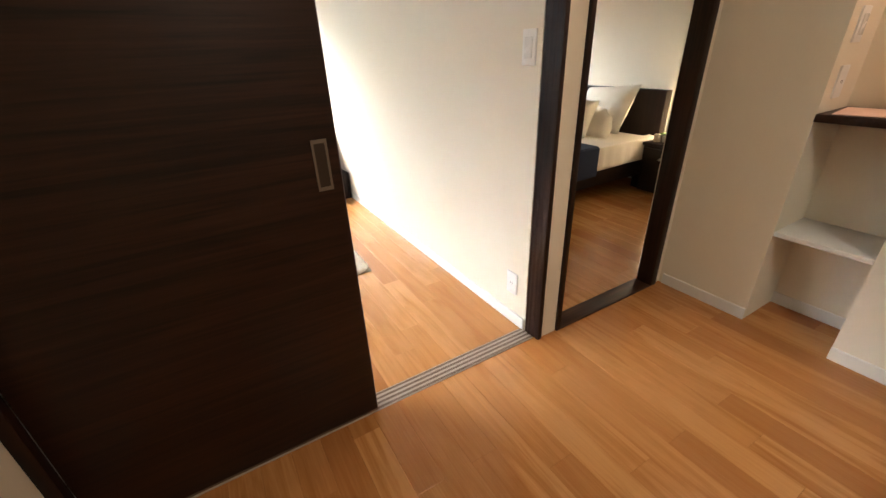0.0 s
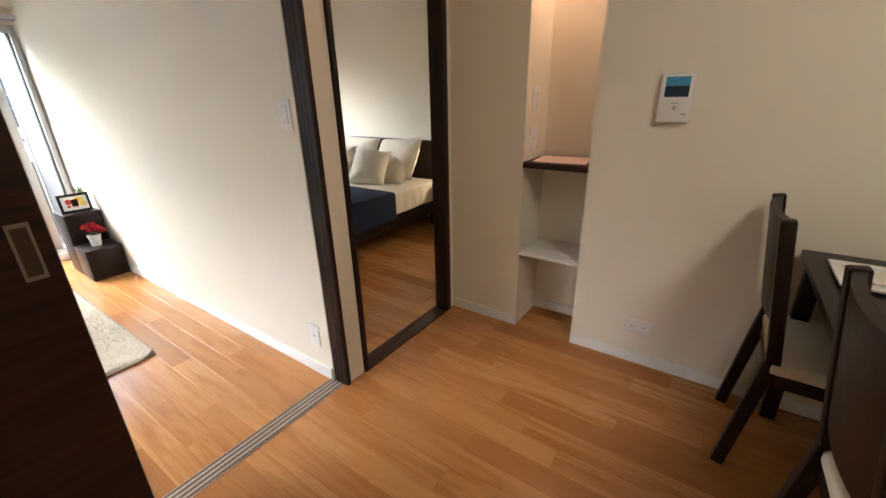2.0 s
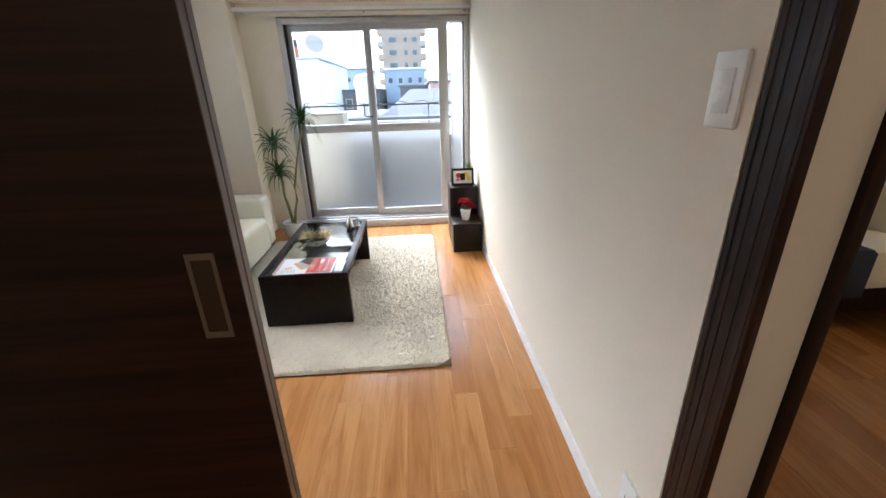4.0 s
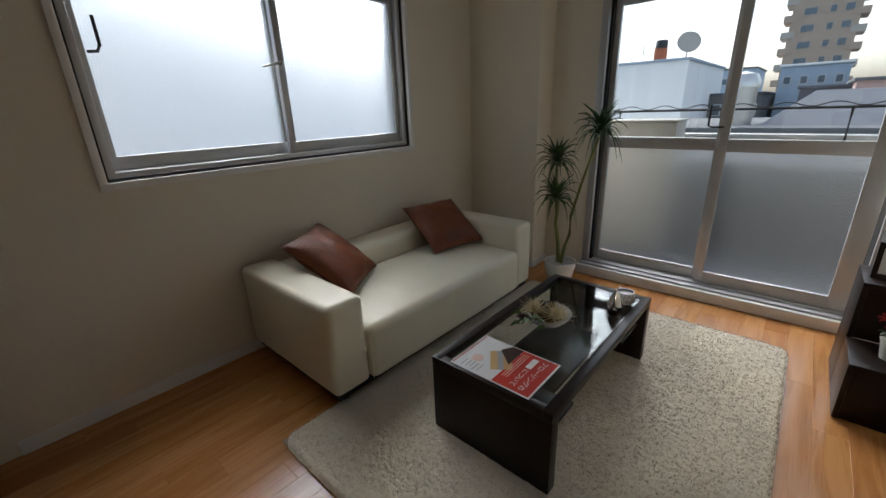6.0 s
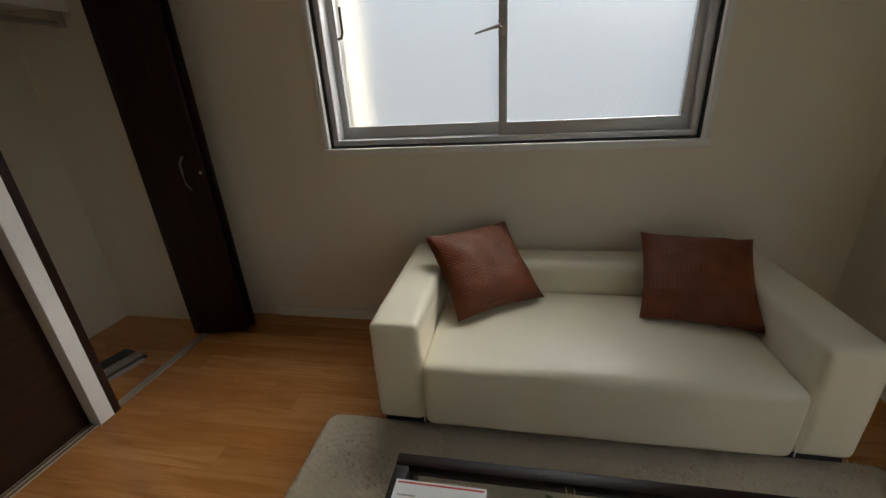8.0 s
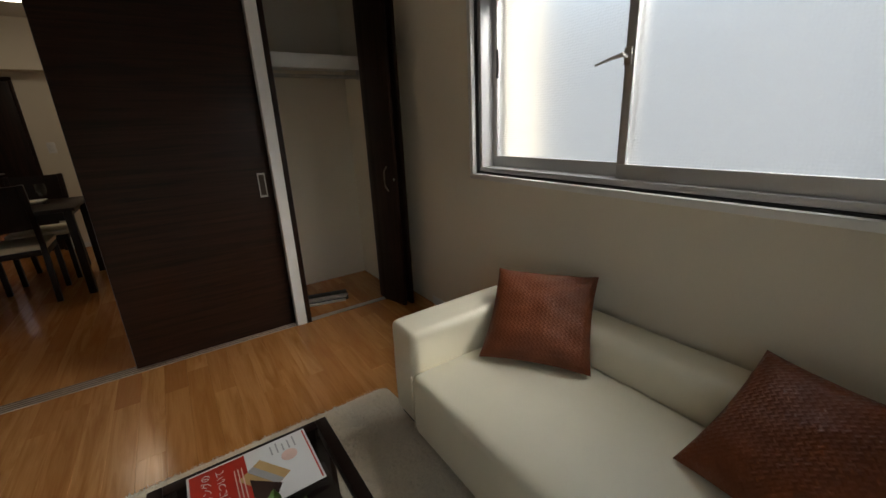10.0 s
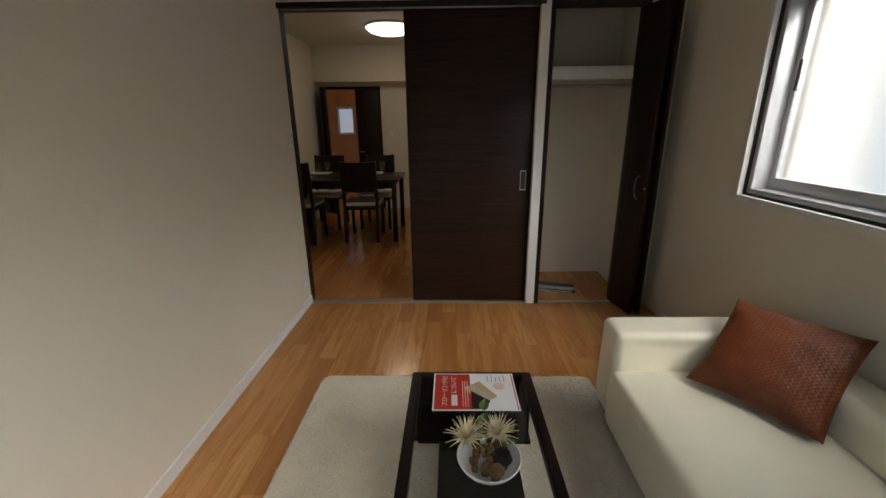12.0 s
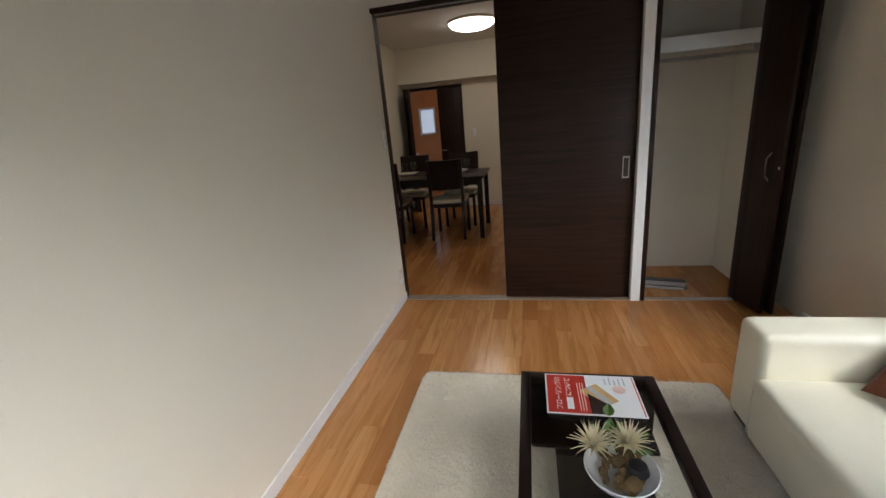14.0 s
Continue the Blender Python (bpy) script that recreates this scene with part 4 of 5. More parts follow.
part("grass", bm, LEAF2, gp, "green artificial grass")


# ---- pipe on the wall ----
wp = thing("wall_pipe", (1.195, 0, 1.975), "white wall-mounted pipe with a red banded end cap", "pipe")
part("pipe", tube(bmesh.new(), [(0, 2.3, -0.012), (0, 3.64, 0.004)], 0.03, 18), WHITE, wp)
part("cap", tube(bmesh.new(), [(0, 3.645, 0.004), (0, 3.67, 0.004), (0, 3.69, 0.004)], [0.034, 0.034, 0.026], 18), CERAMIC, wp)
part("band", tube(bmesh.new(), [(0, 3.63, 0.004), (0, 3.652, 0.004)], 0.0348, 18), TERRA, wp, "red band")
for y in (2.5, 3.55):
    part("clip", block((0.0, y - 0.012, -0.042), (0.052, y + 0.012, 0.04), 0.003), WHITE, wp)


# ---- switches and sockets ----
def plate(name, loc, w, h, turn, label, holes=0, rockers=0):
    ob = thing(name, loc, label, "switch" if rockers else "socket", turn=turn)
    pl_ = part("plate", block((-w / 2, -0.008, -h / 2), (w / 2, 0, h / 2), 0.003), WHITE, ob)
    for k in range(rockers):
        part("rocker", block((-w * 0.28, -0.012, -h * 0.30 + k * h * 0.62 / rockers), (w * 0.28, -0.0078, -h * 0.30 + (k + 0.94) * h * 0.62 / rockers), 0.002), CERAMIC, ob)
    for k in range(holes):
        for s in (-1, 1):
            x = (k - (holes - 1) / 2) * w * 0.42
            part("slot", block((x + s * 0.006 - 0.001, -0.0086, -0.006), (x + s * 0.006 + 0.001, -0.0079, 0.006)), BLACK, ob)
    return ob


plate("wall_switch", (XE, 1.352, 1.222), 0.07, 0.118, -90, "white rocker light switch on the wall", rockers=1)
plate("wall_socket", (XE, 1.39, 0.22), 0.07, 0.115, -90, "white wall socket near the baseboard", holes=1)
plate("wall_socket", (XN, 0.128, 0.205), 0.115, 0.072, -90, "white double socket low on the dining wall", holes=2)
plate("wall_switch", (XN + 0.10, NY1, 1.25), 0.07, 0.115, 0, "white switch inside the niche", rockers=1)
plate("wall_socket", (XN + 0.10, NY1, 1.06), 0.07, 0.115, 0, "white socket inside the niche", holes=1)
plate("wall_switch", (1.10, YF, 1.15), 0.07, 0.115, 180, "white switch on the far dining wall", rockers=1)

# ---- intercom ----
ic = thing("intercom", (XN, 0.137, 1.248), "white wall intercom with a blue screen", "intercom", turn=-90)
part("casing", block((-0.058, -0.028, -0.09), (0.058, 0, 0.09), 0.005, 3), WHITE, ic)
part("screen", block((-0.042, -0.030, 0.005), (0.042, -0.0275, 0.045), 0.001, 1), SCREEN, ic, "dark blue screen")
part("film", block((-0.042, -0.0305, 0.0455), (0.042, -0.0275, 0.078), 0.001, 1), SKYBLUE, ic, "light blue top strip")
part("button", lathe([(0.008, 0), (0.008, 0.003), (0.0, 0.0035)], 16), GREYPRINT, ic).matrix_local = Matrix.Translation((0.0, -0.028, -0.035)) @ pose(0, 0, 0, 90)
part("text_bar", block((0.025, -0.0285, -0.062), (0.045, -0.0278, -0.056)), GREYPRINT, ic)
part("text_bar", block((-0.012, -0.0285, -0.02), (0.012, -0.0278, -0.016)), GREYPRINT, ic)

# ---- niche ----
ns = thing("niche_shelf", (0, 0, 0), "dark-edged niche counter with a pink paper on it", "shelf")
part("board", block((XN - 0.012, NY0 + 0.001, 0.925), (NX - 0.001, NY1 - 0.001, 0.955), 0.003), DOORWOOD, ns)
ps = thing("paper_sheet", (2.30, 0.61, 0.9555), "pale pink sheet lying on the niche counter", "paper")
part("sheet", block((-0.11, -0.13, 0), (0.11, 0.13, 0.004), 0.001, 1, m=pose(0, 0, 0, 0, 0, 6)), PINKPRINT, ps)
ns = thing("niche_shelf", (0, 0, 0), "white painted shelf low in the niche", "shelf")
part("board", block((XN + 0.003, NY0 + 0.001, 0.442), (NX - 0.001, NY1 - 0.001, 0.464), 0.002), WHITE, ns)
nl = thing("niche_light", (2.33, 0.61, 2.15), "small warm downlight in the niche", "lamp")
part("ring", lathe([(0.045, -0.004), (0.045, 0.0), (0.03, 0.0)], 20), WHITE, nl)
part("lens", lathe([(0.032, -0.006), (0.02, -0.010), (0.0, -0.011)], 20), glow("niche_lamp", (1.0, 0.60, 0.38), 36.0), nl)

# ---- ceiling lamp ----
cl = thing("ceiling_lamp", (0.87, -1.02, ZC), "round warm white ceiling lamp", "ceiling lamp")
part("base", lathe([(0.27, -0.03), (0.275, -0.012), (0.27, 0.0)], 40), CREAMTRIM, cl)
part("shade", lathe([(0.0, -0.105), (0.08, -0.102), (0.16, -0.090), (0.22, -0.070), (0.258, -0.045), (0.266, -0.03)], 40), LAMP, cl, "glowing opal shade")

# ---- dining set ----
DZ = 0.72
dt = thing("dining_table", (1.455, -0.765, 0), "dark brown wooden dining table laid for four", "table")
part("tabletop", block((-0.69, -0.40, DZ - 0.028), (0.69, 0.40, DZ), 0.004), TABLEWOOD, dt)
part("apron", blocks(((-0.62, -0.35, DZ - 0.10), (0.62, -0.33, DZ - 0.028)), ((-0.62, 0.33, DZ - 0.10), (0.62, 0.35, DZ - 0.028)), ((-0.62, -0.33, DZ - 0.10), (-0.60, 0.33, DZ - 0.028)), ((0.60, -0.33, DZ - 0.10), (0.62, 0.33, DZ - 0.028))), TABLEWOOD, dt)
for x in (-0.64, 0.64):
    for y in (-0.355, 0.355):
        part("leg", block((x - 0.026, y - 0.026, 0), (x + 0.026, y + 0.026, DZ - 0.0285), 0.004), CHAIRWOOD, dt)


def dining_chair(m):
    ch = thing("dining_chair", (0, 0, 0), "dark wooden dining chair with a cream padded seat", "chair", "chairs round the dining table")
    part("seat", puffed((-0.205, -0.21, 0.42), (0.205, 0.20, 0.465), 0.014, (0, 0, 0.008), 5), SEATPAD, ch, "cream padded seat")
    part("seat_frame", block((-0.20, -0.205, 0.375), (0.20, 0.195, 0.42), 0.004), CHAIRWOOD, ch)
    for x in (-0.185, 0.185):
        part("front_leg", block((x - 0.018, -0.205, 0), (x + 0.018, -0.169, 0.376), 0.004), CHAIRWOOD, ch)
        bm = bmesh.new()
        bar(bm, (x - 0.018, -0.02, -0.01), (x + 0.018, 0.02, 0.46), 0.004, m=pose(0, 0.235, 0.01, 8))
        bmesh.ops.translate(bm, verts=bm.verts, vec=(0, 0.02, 0))
        part("back_leg", bm, CHAIRWOOD, ch)
        part("back_post", block((x - 0.018, -0.02, 0.0), (x + 0.018, 0.02, 0.5), 0.006, m=pose(0, 0.185, 0.43, -8)), CHAIRWOOD, ch)
    bm = bmesh.new()
    loop = [(f / 6 - 1, sd_) for sd_ in (0.012, -0.012) for f in (range(13) if sd_ > 0 else range(12, -1, -1))]
    low, high = ([bm.verts.new((f * 0.17, sd_ + 0.022 * (1 - f * f), z)) for f, sd_ in loop] for z in (0.16, 0.495))
    for k in range(len(loop)):
        q = (k + 1) % len(loop)
        bm.faces.new((low[k], high[k], high[q], low[q]))
    bm.faces.new(low)
    bm.faces.new(high[::-1])
    bmesh.ops.recalc_face_normals(bm, faces=bm.faces)
    bmesh.ops.transform(bm, matrix=pose(0, 0.185, 0.43, -8), verts=bm.verts)
    part("backrest", bm, CHAIRWOOD, ch, "curved dark backrest panel")
    ch.matrix_world = m
    return ch


c1 = dining_chair(pose(1.91, -0.505, 0, 0, 0, 0))
copy_thing(c1, pose(1.205, -0.60, 0, 0, 0, 1))
copy_thing(c1, pose(1.82, -1.17, 0, 0, 0, 180))
copy_thing(c1, pose(1.15, -1.19, 0, 0, 0, 178))

pt = thing("dinner_plate", (0, 0, 0), "square white plate with a raised rim on the table", "plate", "place settings")
part("dish", blocks(((-0.1, -0.1, 0), (0.1, 0.1, 0.008)), ((-0.115, -0.115, 0.008), (-0.085, 0.115, 0.016)), ((0.085, -0.115, 0.008), (0.115, 0.115, 0.016)), ((-0.085, -0.115, 0.008), (0.085, -0.085, 0.016)), ((-0.085, 0.085, 0.008), (0.085, 0.115, 0.016)), bevel=0.002), CERAMIC, pt)
part("napkin", block((-0.05, -0.05, 0.009), (0.05, 0.05, 0.016), 0.002, m=pose(0, 0, 0, 0, 0, 20)), LINEN, pt, "folded cream napkin")
pt.matrix_world = pose(1.91, -0.53, DZ)
gl = thing("drinking_glass", (0, 0, 0), "clear stemmed drinking glass on the table", "glass", "place settings")
part("bowl", lathe([(0.004, 0.06), (0.02, 0.068), (0.034, 0.10), (0.035, 0.14), (0.032, 0.165), (0.0308, 0.165), (0.0335, 0.14), (0.0325, 0.10), (0.0, 0.07)], 20), GLASS, gl)
part("stem", tube(bmesh.new(), [(0, 0, 0.003), (0, 0, 0.062)], 0.004, 8), GLASS, gl)
part("foot", lathe([(0.032, 0), (0.03, 0.003), (0.0, 0.005)], 20), GLASS, gl)
gl.matrix_world = pose(1.75, -0.68, DZ)
for x, y in ((1.29, -0.53), (1.82, -1.0), (1.15, -1.0)):
    copy_thing(pt, pose(x, y, DZ))
for x, y in ((1.10, -0.68), (1.68, -0.84), (1.01, -0.86)):
    copy_thing(gl, pose(x, y, DZ))

# ---- hall doors and hall ----
hf = thing("hall_door_frame", (0, 0, 0), "dark veneered frame of the hall doorway", "door frame")
hf["kind"] = "structure"
part("head", block((DX0, YF - 0.09, 1.835), (DX1, YF + 0.012, 1.87), 0.003), FRAMEWOOD, hf)
for x in (DX0, DX1 - 0.03):
    part("jamb", block((x, YF - 0.09, 0), (x + 0.03, YF + 0.012, 1.835), 0.003), FRAMEWOOD, hf)
dl = thing("hall_door", (DX0 + 0.03, YF - 0.03, 0.01), "dark brown hall door leaf, closed", "door")
part("leaf", block((0, -0.017, 0), (0.36, 0.017, 1.82), 0.002), FRAMEWOOD, dl)
part("handle", tube(bmesh.new(), [(0.33, 0.017, 0.9), (0.33, 0.05, 0.9), (0.26, 0.05, 0.9)], 0.008), STEEL, dl, "steel lever")
dl = thing("hall_door", (DX1 - 0.035, YF + 0.015, 0.01), "dark brown hall door leaf, swung open", "door", turn=112)
part("leaf", block((0, -0.017, 0), (0.46, 0.017, 1.82), 0.002), FRAMEWOOD, dl)
part("handle", tube(bmesh.new(), [(0.42, 0.017, 0.9), (0.42, 0.06, 0.9), (0.34, 0.06, 0.9)], 0.008), STEEL, dl, "steel lever")
hw = thing("window_4", (2.24, -4.2, 1.40), "small frosted hall window glowing with daylight", "window")
hw["kind"] = "structure"
part("frame", blocks(((-0.17, -0.01, -0.26), (-0.13, 0.03, 0.26)), ((0.13, -0.01, -0.26), (0.17, 0.03, 0.26)), ((-0.13, -0.01, 0.22), (0.13, 0.03, 0.26)), ((-0.13, -0.01, -0.26), (0.13, 0.03, -0.22)), bevel=0.002), ALU, hw)
part("pane", block((-0.13, 0.0, -0.22), (0.13, 0.006, 0.22)), WINDOWGLOW, hw, "bright frosted pane")
hl = thing("hall_lamp", (1.6, -3.3, ZC), "small warm hall ceiling lamp", "ceiling lamp")
part("base", lathe([(0.1, -0.02), (0.1, 0.0)], 24), CREAMTRIM, hl)
part("shade", lathe([(0.0, -0.08), (0.06, -0.07), (0.09, -0.045), (0.095, -0.02)], 24), glow("hall_lamp_shade", (1.0, 0.62, 0.28), 6.0), hl)

# ---- bedroom ----
bd = thing("bed", (0, 0, 0), "dark framed double bed with cream linen", "bed")
part("headboard", block((3.64, 2.28, 0.05), (3.72, 3.78, 0.84), 0.006), CHAIRWOOD, bd)
part("side_rail", block((1.72, 2.30, 0.14), (3.64, 2.34, 0.31), 0.004), CHAIRWOOD, bd)
part("side_rail", block((1.72, 3.72, 0.14), (3.64, 3.76, 0.31), 0.004), CHAIRWOOD, bd)
part("footboard", block((1.68, 2.30, 0.05), (1.72, 3.76, 0.36), 0.004), CHAIRWOOD, bd)
part("slat_base", block((1.72, 2.34, 0.2), (3.64, 3.72, 0.24)), BLACK, bd)
for x in (1.76, 3.55):
    for y in (2.36, 3.70):
        part("leg", block((x - 0.03, y - 0.03, 0), (x + 0.03, y + 0.03, 0.2), 0.003), CHAIRWOOD, bd)
part("mattress", puffed((1.73, 2.30, 0.24), (3.63, 3.74, 0.455), 0.04, (0, 0.004, 0.012)), LINEN, bd, "mattress under a cream sheet")
bm = bmesh.new()
n = 44
ring = []
for k in range(n + 1):
    x = 2.28 + 1.35 * k / n
    wob = 0.008 * math.sin(k * 1.7) + 0.006 * math.sin(k * 0.6)
    ring.append([bm.verts.new((x, 2.36, 0.468)), bm.verts.new((x, 2.295, 0.462)), bm.verts.new((x, 2.283 + wob * 0.5, 0.43)), bm.verts.new((x, 2.278 + wob, 0.30 + 0.01 * math.sin(k * 0.4)))])
for a, b in zip(ring, ring[1:]):
    for i in range(3):
        bm.faces.new((a[i], a[i + 1], b[i + 1], b[i]))
part("sheet_edge", bm, LINEN, bd, "rumpled hanging sheet edge")
th = thing("bed_throw", (0, 0, 0), "navy blue blanket folded across the bed", "blanket")
part("top", block((1.80, 2.275, 0.466), (2.86, 3.77, 0.486), 0.008, 3), BLANKET, th)
part("drop", block((1.80, 2.262, 0.24), (2.86, 2.282, 0.478), 0.008, 3), BLANKET, th)


def bed_pillow(loc, rot, w, h, label):
    ob = thing("pillow", (0, 0, 0), label, "pillow", "pillows on the bed")
    part("case", pillow(w, h, 0.2, 18, 0.05, 0.012), LINEN, ob)
    ob.matrix_world = Matrix.Translation(loc) @ Matrix.LocRotScale(None, Euler([radians(a) for a in rot]), None)


bed_pillow((3.50, 2.80, 0.66), (-10, -60, 0), 0.46, 0.66, "large cream pillow leaning on the headboard")
bed_pillow((3.50, 3.42, 0.65), (4, -62, 0), 0.46, 0.62, "large cream pillow leaning on the headboard")
bed_pillow((3.34, 2.80, 0.56), (0, -40, 6), 0.38, 0.55, "cream pillow leaning on a larger one")
bed_pillow((3.14, 2.84, 0.62), (8, -55, 14), 0.38, 0.38, "small square striped cream cushion")
bed_pillow((3.16, 3.25, 0.64), (-6, -58, -12), 0.38, 0.38, "small square cream cushion")
nt = thing("nightstand", (0, 0, 0), "dark brown bedside table with a drawer", "nightstand")
part("body", block((3.44, 1.92, 0.02), (3.73, 2.27, 0.42), 0.003), TABLEWOOD, nt)
part("top", block((3.42, 1.91, 0.42), (3.735, 2.275, 0.445), 0.003), TABLEWOOD, nt)
dr = part("drawer", block((3.43, 1.94, 0.24), (3.441, 2.25, 0.40), 0.002), TABLEWOOD, nt)
part("knob", tube(bmesh.new(), [(3.43, 2.095, 0.32), (3.41, 2.095, 0.32)], 0.01, 10), STEEL, dr)
bl = thing("bedside_lamp", (3.62, 2.06, 0.445), "small lit bedside lamp with a warm shade", "lamp")
part("foot", lathe([(0.05, 0), (0.05, 0.012), (0.012, 0.02), (0.010, 0.16), (0.0, 0.16)], 20), STEEL, bl)
part("shade", lathe([(0.055, 0.15), (0.05, 0.2), (0.04, 0.26), (0.0, 0.262)], 20), BEDLAMP, bl, "glowing shade")
bp = thing("bedside_plant", (3.55, 2.15, 0.445), "little yellow-green plant in a cream pot", "plant")
part("pot", lathe([(0.03, 0), (0.04, 0.05), (0.035, 0.05), (0.0, 0.04)], 18), CERAMIC, bp)
bm = bmesh.new()
for k in range(26):
    blade(bm, (0, 0, 0.05), k * 2.4, 0.06, 0.02, 0.9, 0.6, 4)
part("foliage", bm, LEAF2, bp)
cd = thing("candle", (3.50, 2.20, 0.445), "thick cream candle on the bedside table", "candle")
part("wax", lathe([(0.028, 0), (0.028, 0.06), (0.024, 0.064), (0.0, 0.06)], 18), LINEN, cd)
part("wick", tube(bmesh.new(), [(0, 0, 0.06), (0.001, 0, 0.072)], 0.0012, 5), BLACK, cd)

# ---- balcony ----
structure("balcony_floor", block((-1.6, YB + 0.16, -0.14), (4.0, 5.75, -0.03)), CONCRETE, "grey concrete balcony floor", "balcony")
# dark colour stands in for the parapet's shade behind the frosted panes
structure("parapet", block((-1.6, 5.6, -0.03), (4.0, 5.72, 0.74)), CONCRETE, "balcony parapet in darkened grey", "parapet")
ra = thing("balcony_rail", (0, 5.66, 0.74), "grey metal balcony railing on the parapet", "railing")
part("handrail", block((-1.58, -0.03, 0.145), (3.98, 0.03, 0.185), 0.006), ALU, ra)
part("lower_rail", block((-1.58, -0.02, 0.05), (3.98, 0.02, 0.07), 0.004), ALU, ra)
for k in range(47):
    x = -1.5 + 0.115 * k
    part("baluster", block((x - 0.012, -0.012, 0.0), (x + 0.012, 0.012, 0.145)), ALU, ra)
ac = thing("outdoor_unit", (-0.42, 5.40, -0.03), "beige boxed outdoor unit on the balcony", "air conditioner")
part("casing", block((-0.36, -0.15, 0.04), (0.40, 0.15, 1.06), 0.01), BEIGEBOX, ac)
part("lid", block((-0.37, -0.16, 1.06), (0.41, 0.16, 1.075), 0.004), BEIGEBOX, ac)
for x in (-0.3, 0.3):
    part("foot", block((x - 0.03, -0.14, 0), (x + 0.03, 0.14, 0.042)), BLACK, ac)
wi = thing("drying_pole", (0, 5.5, 0), "dark drying bar with a looped wire across the balcony", "drying rack")
part("bar", tube(bmesh.new(), [(-1.5, 0, 1.105), (3.6, 0, 1.105)], 0.009, 8), RUBBER, wi)
part("wire", tube(bmesh.new(), [(-1.5 + 0.03 * k, 0, 1.128 + 0.014 * math.sin(k * 0.75)) for k in range(170)], 0.0035, 5), RUBBER, wi, "thin looped wire")
for x in (-0.52, 0.9, 2.6):
    part("post", tube(bmesh.new(), [(x, 0, 1.105), (x, 0, 0.88), (x, 0.13, 0.86)], 0.009, 6), RUBBER, wi)


# ---- town beyond ----
structure("ground", block((-400, -300, -9.2), (400, 600, -9)), ASPHALT, "grey town ground far below", "ground")


def house(x0, x1, y0, y1, top, wall, roof, label, rows=(), name="building"):
    h = thing(name, ((x0 + x1) / 2, (y0 + y1) / 2, -9), label, "building")
    wx, wy, ht = (x1 - x0) / 2, (y1 - y0) / 2, top + 9
    part("wall", block((-wx, -wy, 0), (wx, wy, ht)), wall, h)
    part("roof", block((-wx - 0.12, -wy - 0.12, ht), (wx + 0.12, wy + 0.12, ht + 0.15), 0.02), roof, h)
    for z, n, w_, hh in rows:
        for k in range(n):
            cx = -wx + (k + 0.5) * 2 * wx / n
            wd_ = part("window", block((cx - w_ / 2, -wy - 0.05, z + 9), (cx + w_ / 2, -wy + 0.05, z + 9 + hh)), ALU, h)
            part("pane", block((cx - w_ / 2 + 0.06, -wy - 0.07, z + 9.06), (cx + w_ / 2 - 0.06, -wy - 0.045, z + 9 + hh - 0.06)), PANE, wd_)
    return h


a = house(-9.5, -5.3, 30, 42, 3.35, RENDERW, BLUEWALL, "plain white neighbouring building with a flat roof")
ch = thing("chimney", (-7.1, 31, 3.5), "orange chimney with a dark cowl", "chimney")
part("shaft", block((-0.3, -0.3, 0), (0.3, 0.3, 0.7), 0.02), TERRA, ch)
part("cowl", lathe([(0.34, 0.7), (0.34, 1.1), (0.3, 1.15), (0, 1.15)], 16), BLACK, ch)
ds = thing("satellite_dish", (-5.6, 30.6, 3.5), "grey satellite dish on the white roof", "satellite dish")
part("mast", tube(bmesh.new(), [(0, 0, 0), (0, 0, 0.6)], 0.05), ALU, ds)
part("dish", lathe([(0.0, 0), (0.3, 0.05), (0.55, 0.16), (0.62, 0.22)], 28), BEIGEBOX, ds).matrix_local = Matrix.Translation((0, 0, 0.75)) @ pose(0, 0, 0, 68, 0, 25)
an = thing("aerial", (-8.1, 31, 3.5), "thin grey television aerial on the roof", "aerial")
part("mast", tube(bmesh.new(), [(0, 0, 0), (0, 0, 1.0)], 0.03, 6), ALU, an)
for k in range(4):
    part("element", tube(bmesh.new(), [(-0.3, 0, 0.5 + 0.13 * k), (0.3, 0, 0.5 + 0.13 * k)], 0.02, 5), ALU, an)
house(-5.3, -2.2, 38, 52, 1.4, CONCRETE, SLATE, "low grey building with a dark roof", ((0.0, 3, 0.6, 0.8),))
house(-14, -5, 60, 70, 4.2, BLUEWALL, CONCRETE, "pale blue distant apartment block", ((2.6, 8, 0.7, 0.7), (1.0, 8, 0.7, 0.7)))
house(-1.9, 2.0, 44, 54, 3.3, BLUEWALL, RENDERW, "pale blue clad building with small windows", ((2.0, 4, 0.5, 0.6),))
house(-0.2, 4.5, 33, 40, 1.55, SLATE, SLATE, "long low shed with a dark roof")
house(1.9, 4.4, 30, 38, 1.75, PINKWALL, CONCRETE, "dull pink rooftop block", ((0.6, 3, 0.4, 0.5),))
house(-12, 8, 18, 26, 0.15, RENDERW, CONCRETE, "low white building across the street", ((-1.6, 12, 0.9, 1.0),))
house(5, 16, 40, 52, 3.0, CONCRETE, SLATE, "grey town building beyond the balcony", ((1.0, 8, 0.8, 0.9),))
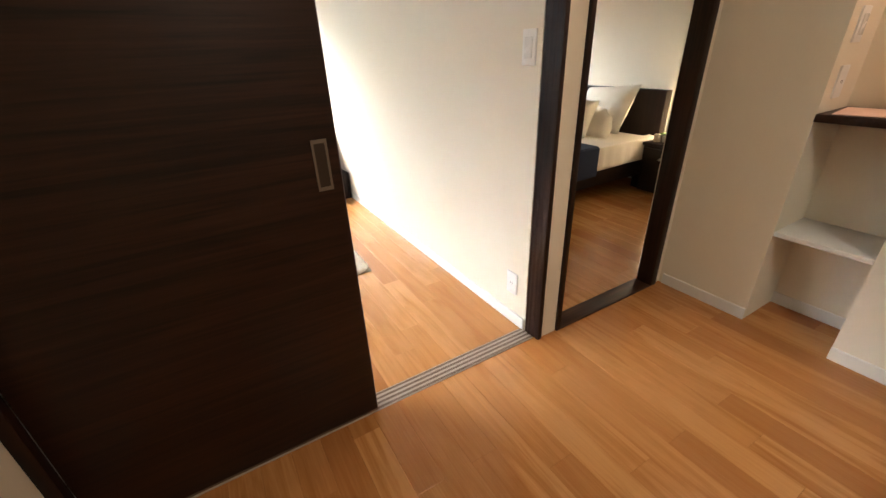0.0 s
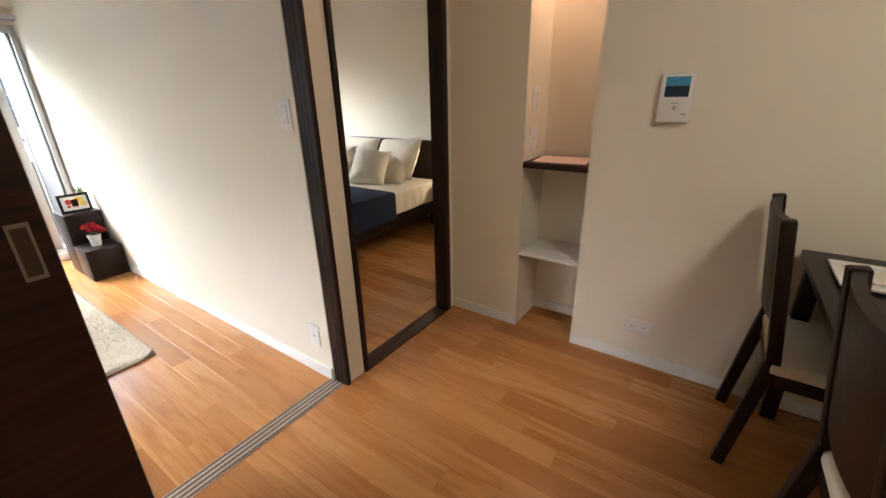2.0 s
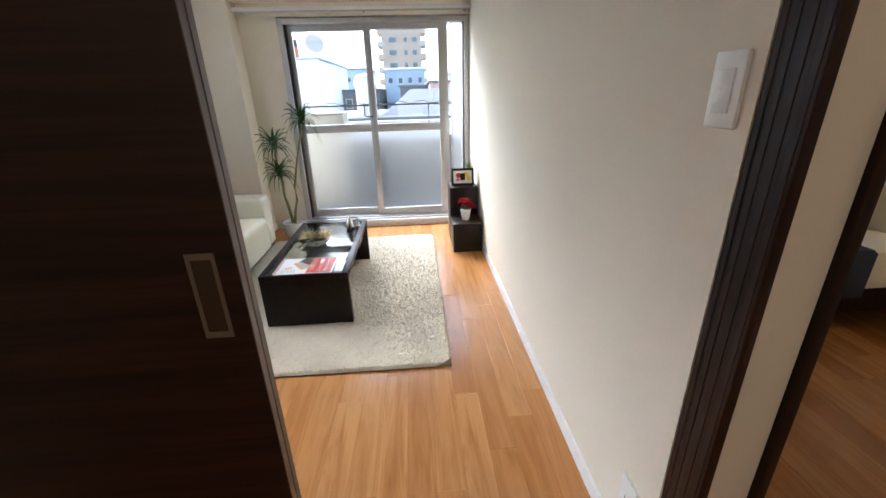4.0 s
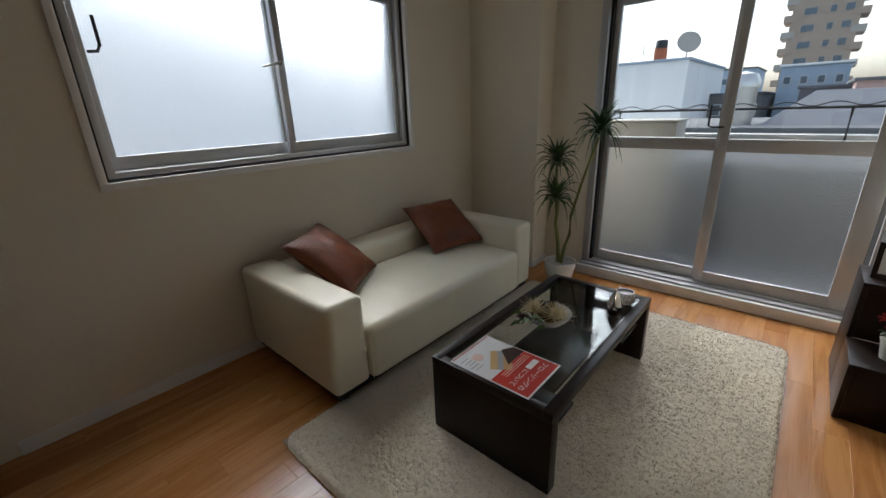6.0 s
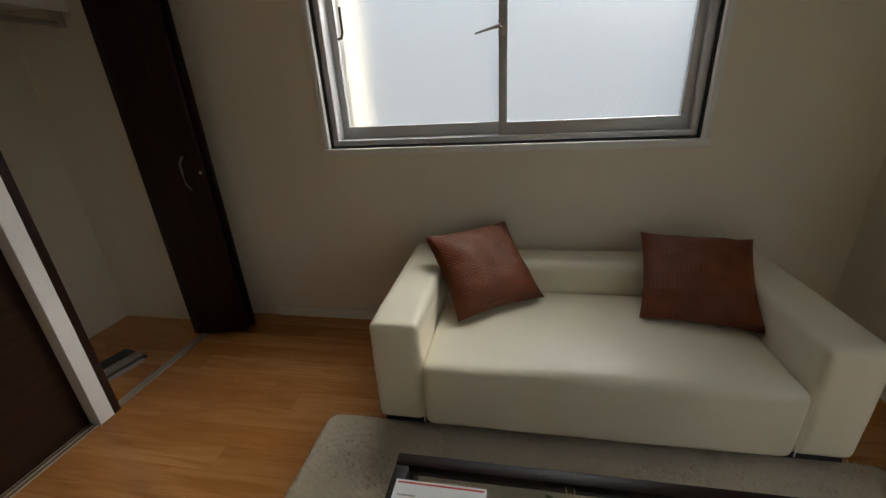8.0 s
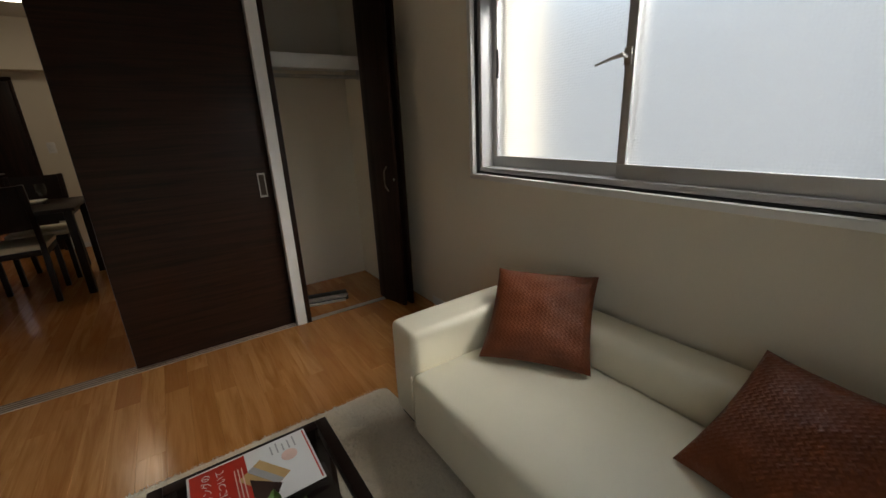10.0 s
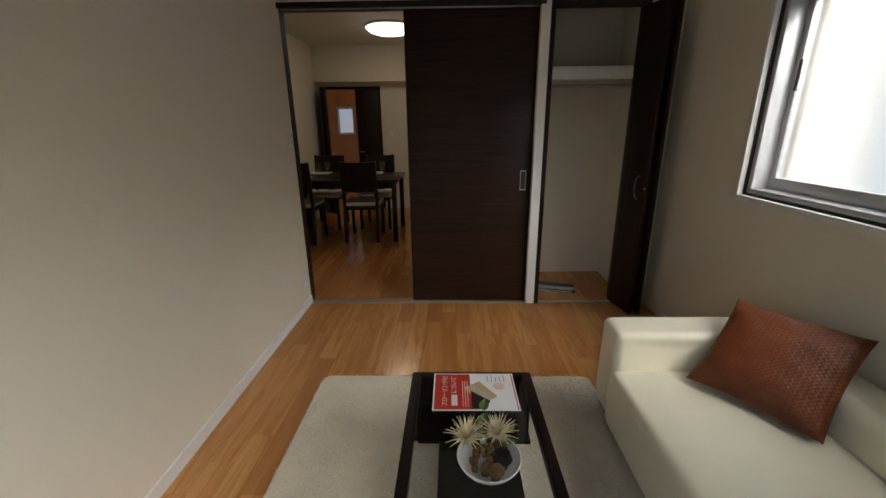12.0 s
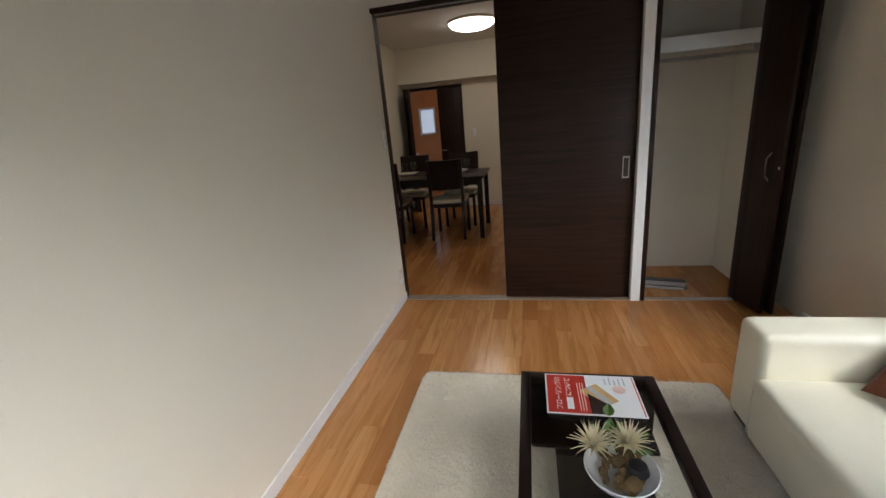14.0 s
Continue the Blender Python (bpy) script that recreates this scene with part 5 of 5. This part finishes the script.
# pitched roof beyond the railing
hs = thing("house", (1.4, 22, -9), "grey slate pitched roof house", "house")
part("wall", block((-1.9, -3, 0), (1.9, 3, 9.2)), RENDERW, hs)
bm = bmesh.new()
v = [bm.verts.new(p) for p in ((-2.2, -3.2, 9.15), (2.2, -3.2, 9.15), (2.2, 3.2, 9.15), (-2.2, 3.2, 9.15), (-0.8, 0, 10.35), (2.2, 0, 10.35))]
for f in ((0, 1, 5, 4), (1, 2, 5), (2, 3, 4, 5), (3, 0, 4), (3, 2, 1, 0)):
    bm.faces.new([v[i] for i in f])
part("roof", bm, SLATE, hs, "grey slate roof", False)
du = thing("vent_duct", (-1.35, 20, -9), "fat silver ventilation duct with a domed cap", "duct")
part("shaft", lathe([(0.45, 0), (0.45, 10.55)], 24), STEEL, du)
part("cap", lathe([(0.5, 10.5), (0.5, 10.7), (0.36, 10.95), (0.0, 11.05)], 24), STEEL, du)

# the tall block of flats
tw_ = thing("apartment_tower", (-1.0, 126, -9), "tall tan tiled apartment tower with stacked balconies", "apartment building")
part("wall", block((-5.9, -5, 0), (4.6, 8, 70)), TOWER, tw_)
for f in range(20):
    z = 3.0 + f * 3.1
    for sx in (-6.5, 4.3):
        part("balcony", block((sx - 0.6, -5.2, z), (sx + 1.6, 2.5, z + 1.3), 0.05, 1), TOWER if f % 2 else BEIGEBOX, tw_)
    for cx, wd in ((-3.0, 2.2), (0.4, 1.1), (2.8, 1.5)):
        wn_ = part("window", block((cx - wd / 2, -5.12, z + 0.9), (cx + wd / 2, -4.95, z + 2.3)), BEIGEBOX, tw_)
        part("pane", block((cx - wd / 2 + 0.12, -5.16, z + 1.0), (cx + wd / 2 - 0.12, -5.1, z + 2.2)), PANE, wn_)

# neighbour beyond the frosted side window
house(-11.0, -6.5, -6, 12, 3.0, RENDERW, CONCRETE, "pale neighbouring house beyond the frosted window", ((-2.0, 3, 0.7, 0.8),))
structure("window_return", block((XW - 0.42, WY0 - 0.15, 0.7), (XW - 0.16, WY0 + 0.10, 2.2)), CREAMTRIM, "cream outer reveal beside the side window", "wall")


# ---- floor boards, laid along the rooms ----
def lay_floor(x0, x1, y0, y1, seed, holder):
    rnd = random.Random(seed)
    width, meshes = 0.1008, {}

    def board(ln, wd):
        key = (round(ln, 3), round(wd, 3))
        if key not in meshes:
            a, b, c = key[1] / 2 - 0.0003, key[0] / 2 - 0.0003, 0.0009
            vs = [(-a, -b, -0.015), (a, -b, -0.015), (a, b, -0.015), (-a, b, -0.015), (-a, -b, -c * .6), (a, -b, -c * .6), (a, b, -c * .6), (-a, b, -c * .6), (-a + c, -b + c, 0), (a - c, -b + c, 0), (a - c, b - c, 0), (-a + c, b - c, 0)]
            fs = [(0, 3, 2, 1), (8, 9, 10, 11)] + [(i, (i + 1) % 4, 4 + (i + 1) % 4, 4 + i) for i in range(4)] + [(4 + i, 4 + (i + 1) % 4, 8 + (i + 1) % 4, 8 + i) for i in range(4)]
            me = bpy.data.meshes.new("floor_board")
            me.from_pydata(vs, [], fs)
            me.materials.append(FLOORWOOD)
            meshes[key] = me
        return meshes[key]

    x = x0
    while x < x1 - 0.004:
        wd = min(width, x1 - x)
        y = y0 - rnd.choice((0.0, 0.15, 0.3, 0.45, 0.6, 0.75))
        while y < y1 - 0.004:
            a, b = max(y, y0), min(y + 0.909, y1)
            if b - a > 0.01:
                ob = new("floor_board", board(b - a, wd))
                ob.parent = holder
                ob.location = (x + wd / 2, (a + b) / 2, 0)
            y += 0.909
        x += wd


for nm, lb, rect in (("floor_living", "glossy cherry floor boards in the living room", (XW, XE + 0.01, 1.312, YB)), ("floor_dining", "glossy cherry floor boards in the dining room", (XD - 0.05, NX, YF - 0.1, 1.226)), ("floor_bedroom", "glossy cherry floor boards in the bedroom", (1.36, XH, 1.226, YB)), ("floor_closet", "cherry boards on the closet floor", (-1.17, -0.47, 0.63, 1.312)), ("floor_hall", "cherry boards in the hall", (0.7, 3.3, -4.2, YF - 0.1))):
    h = tagged(new(nm), lb, "floor", kind="structure")
    lay_floor(*rect, len(nm), h)
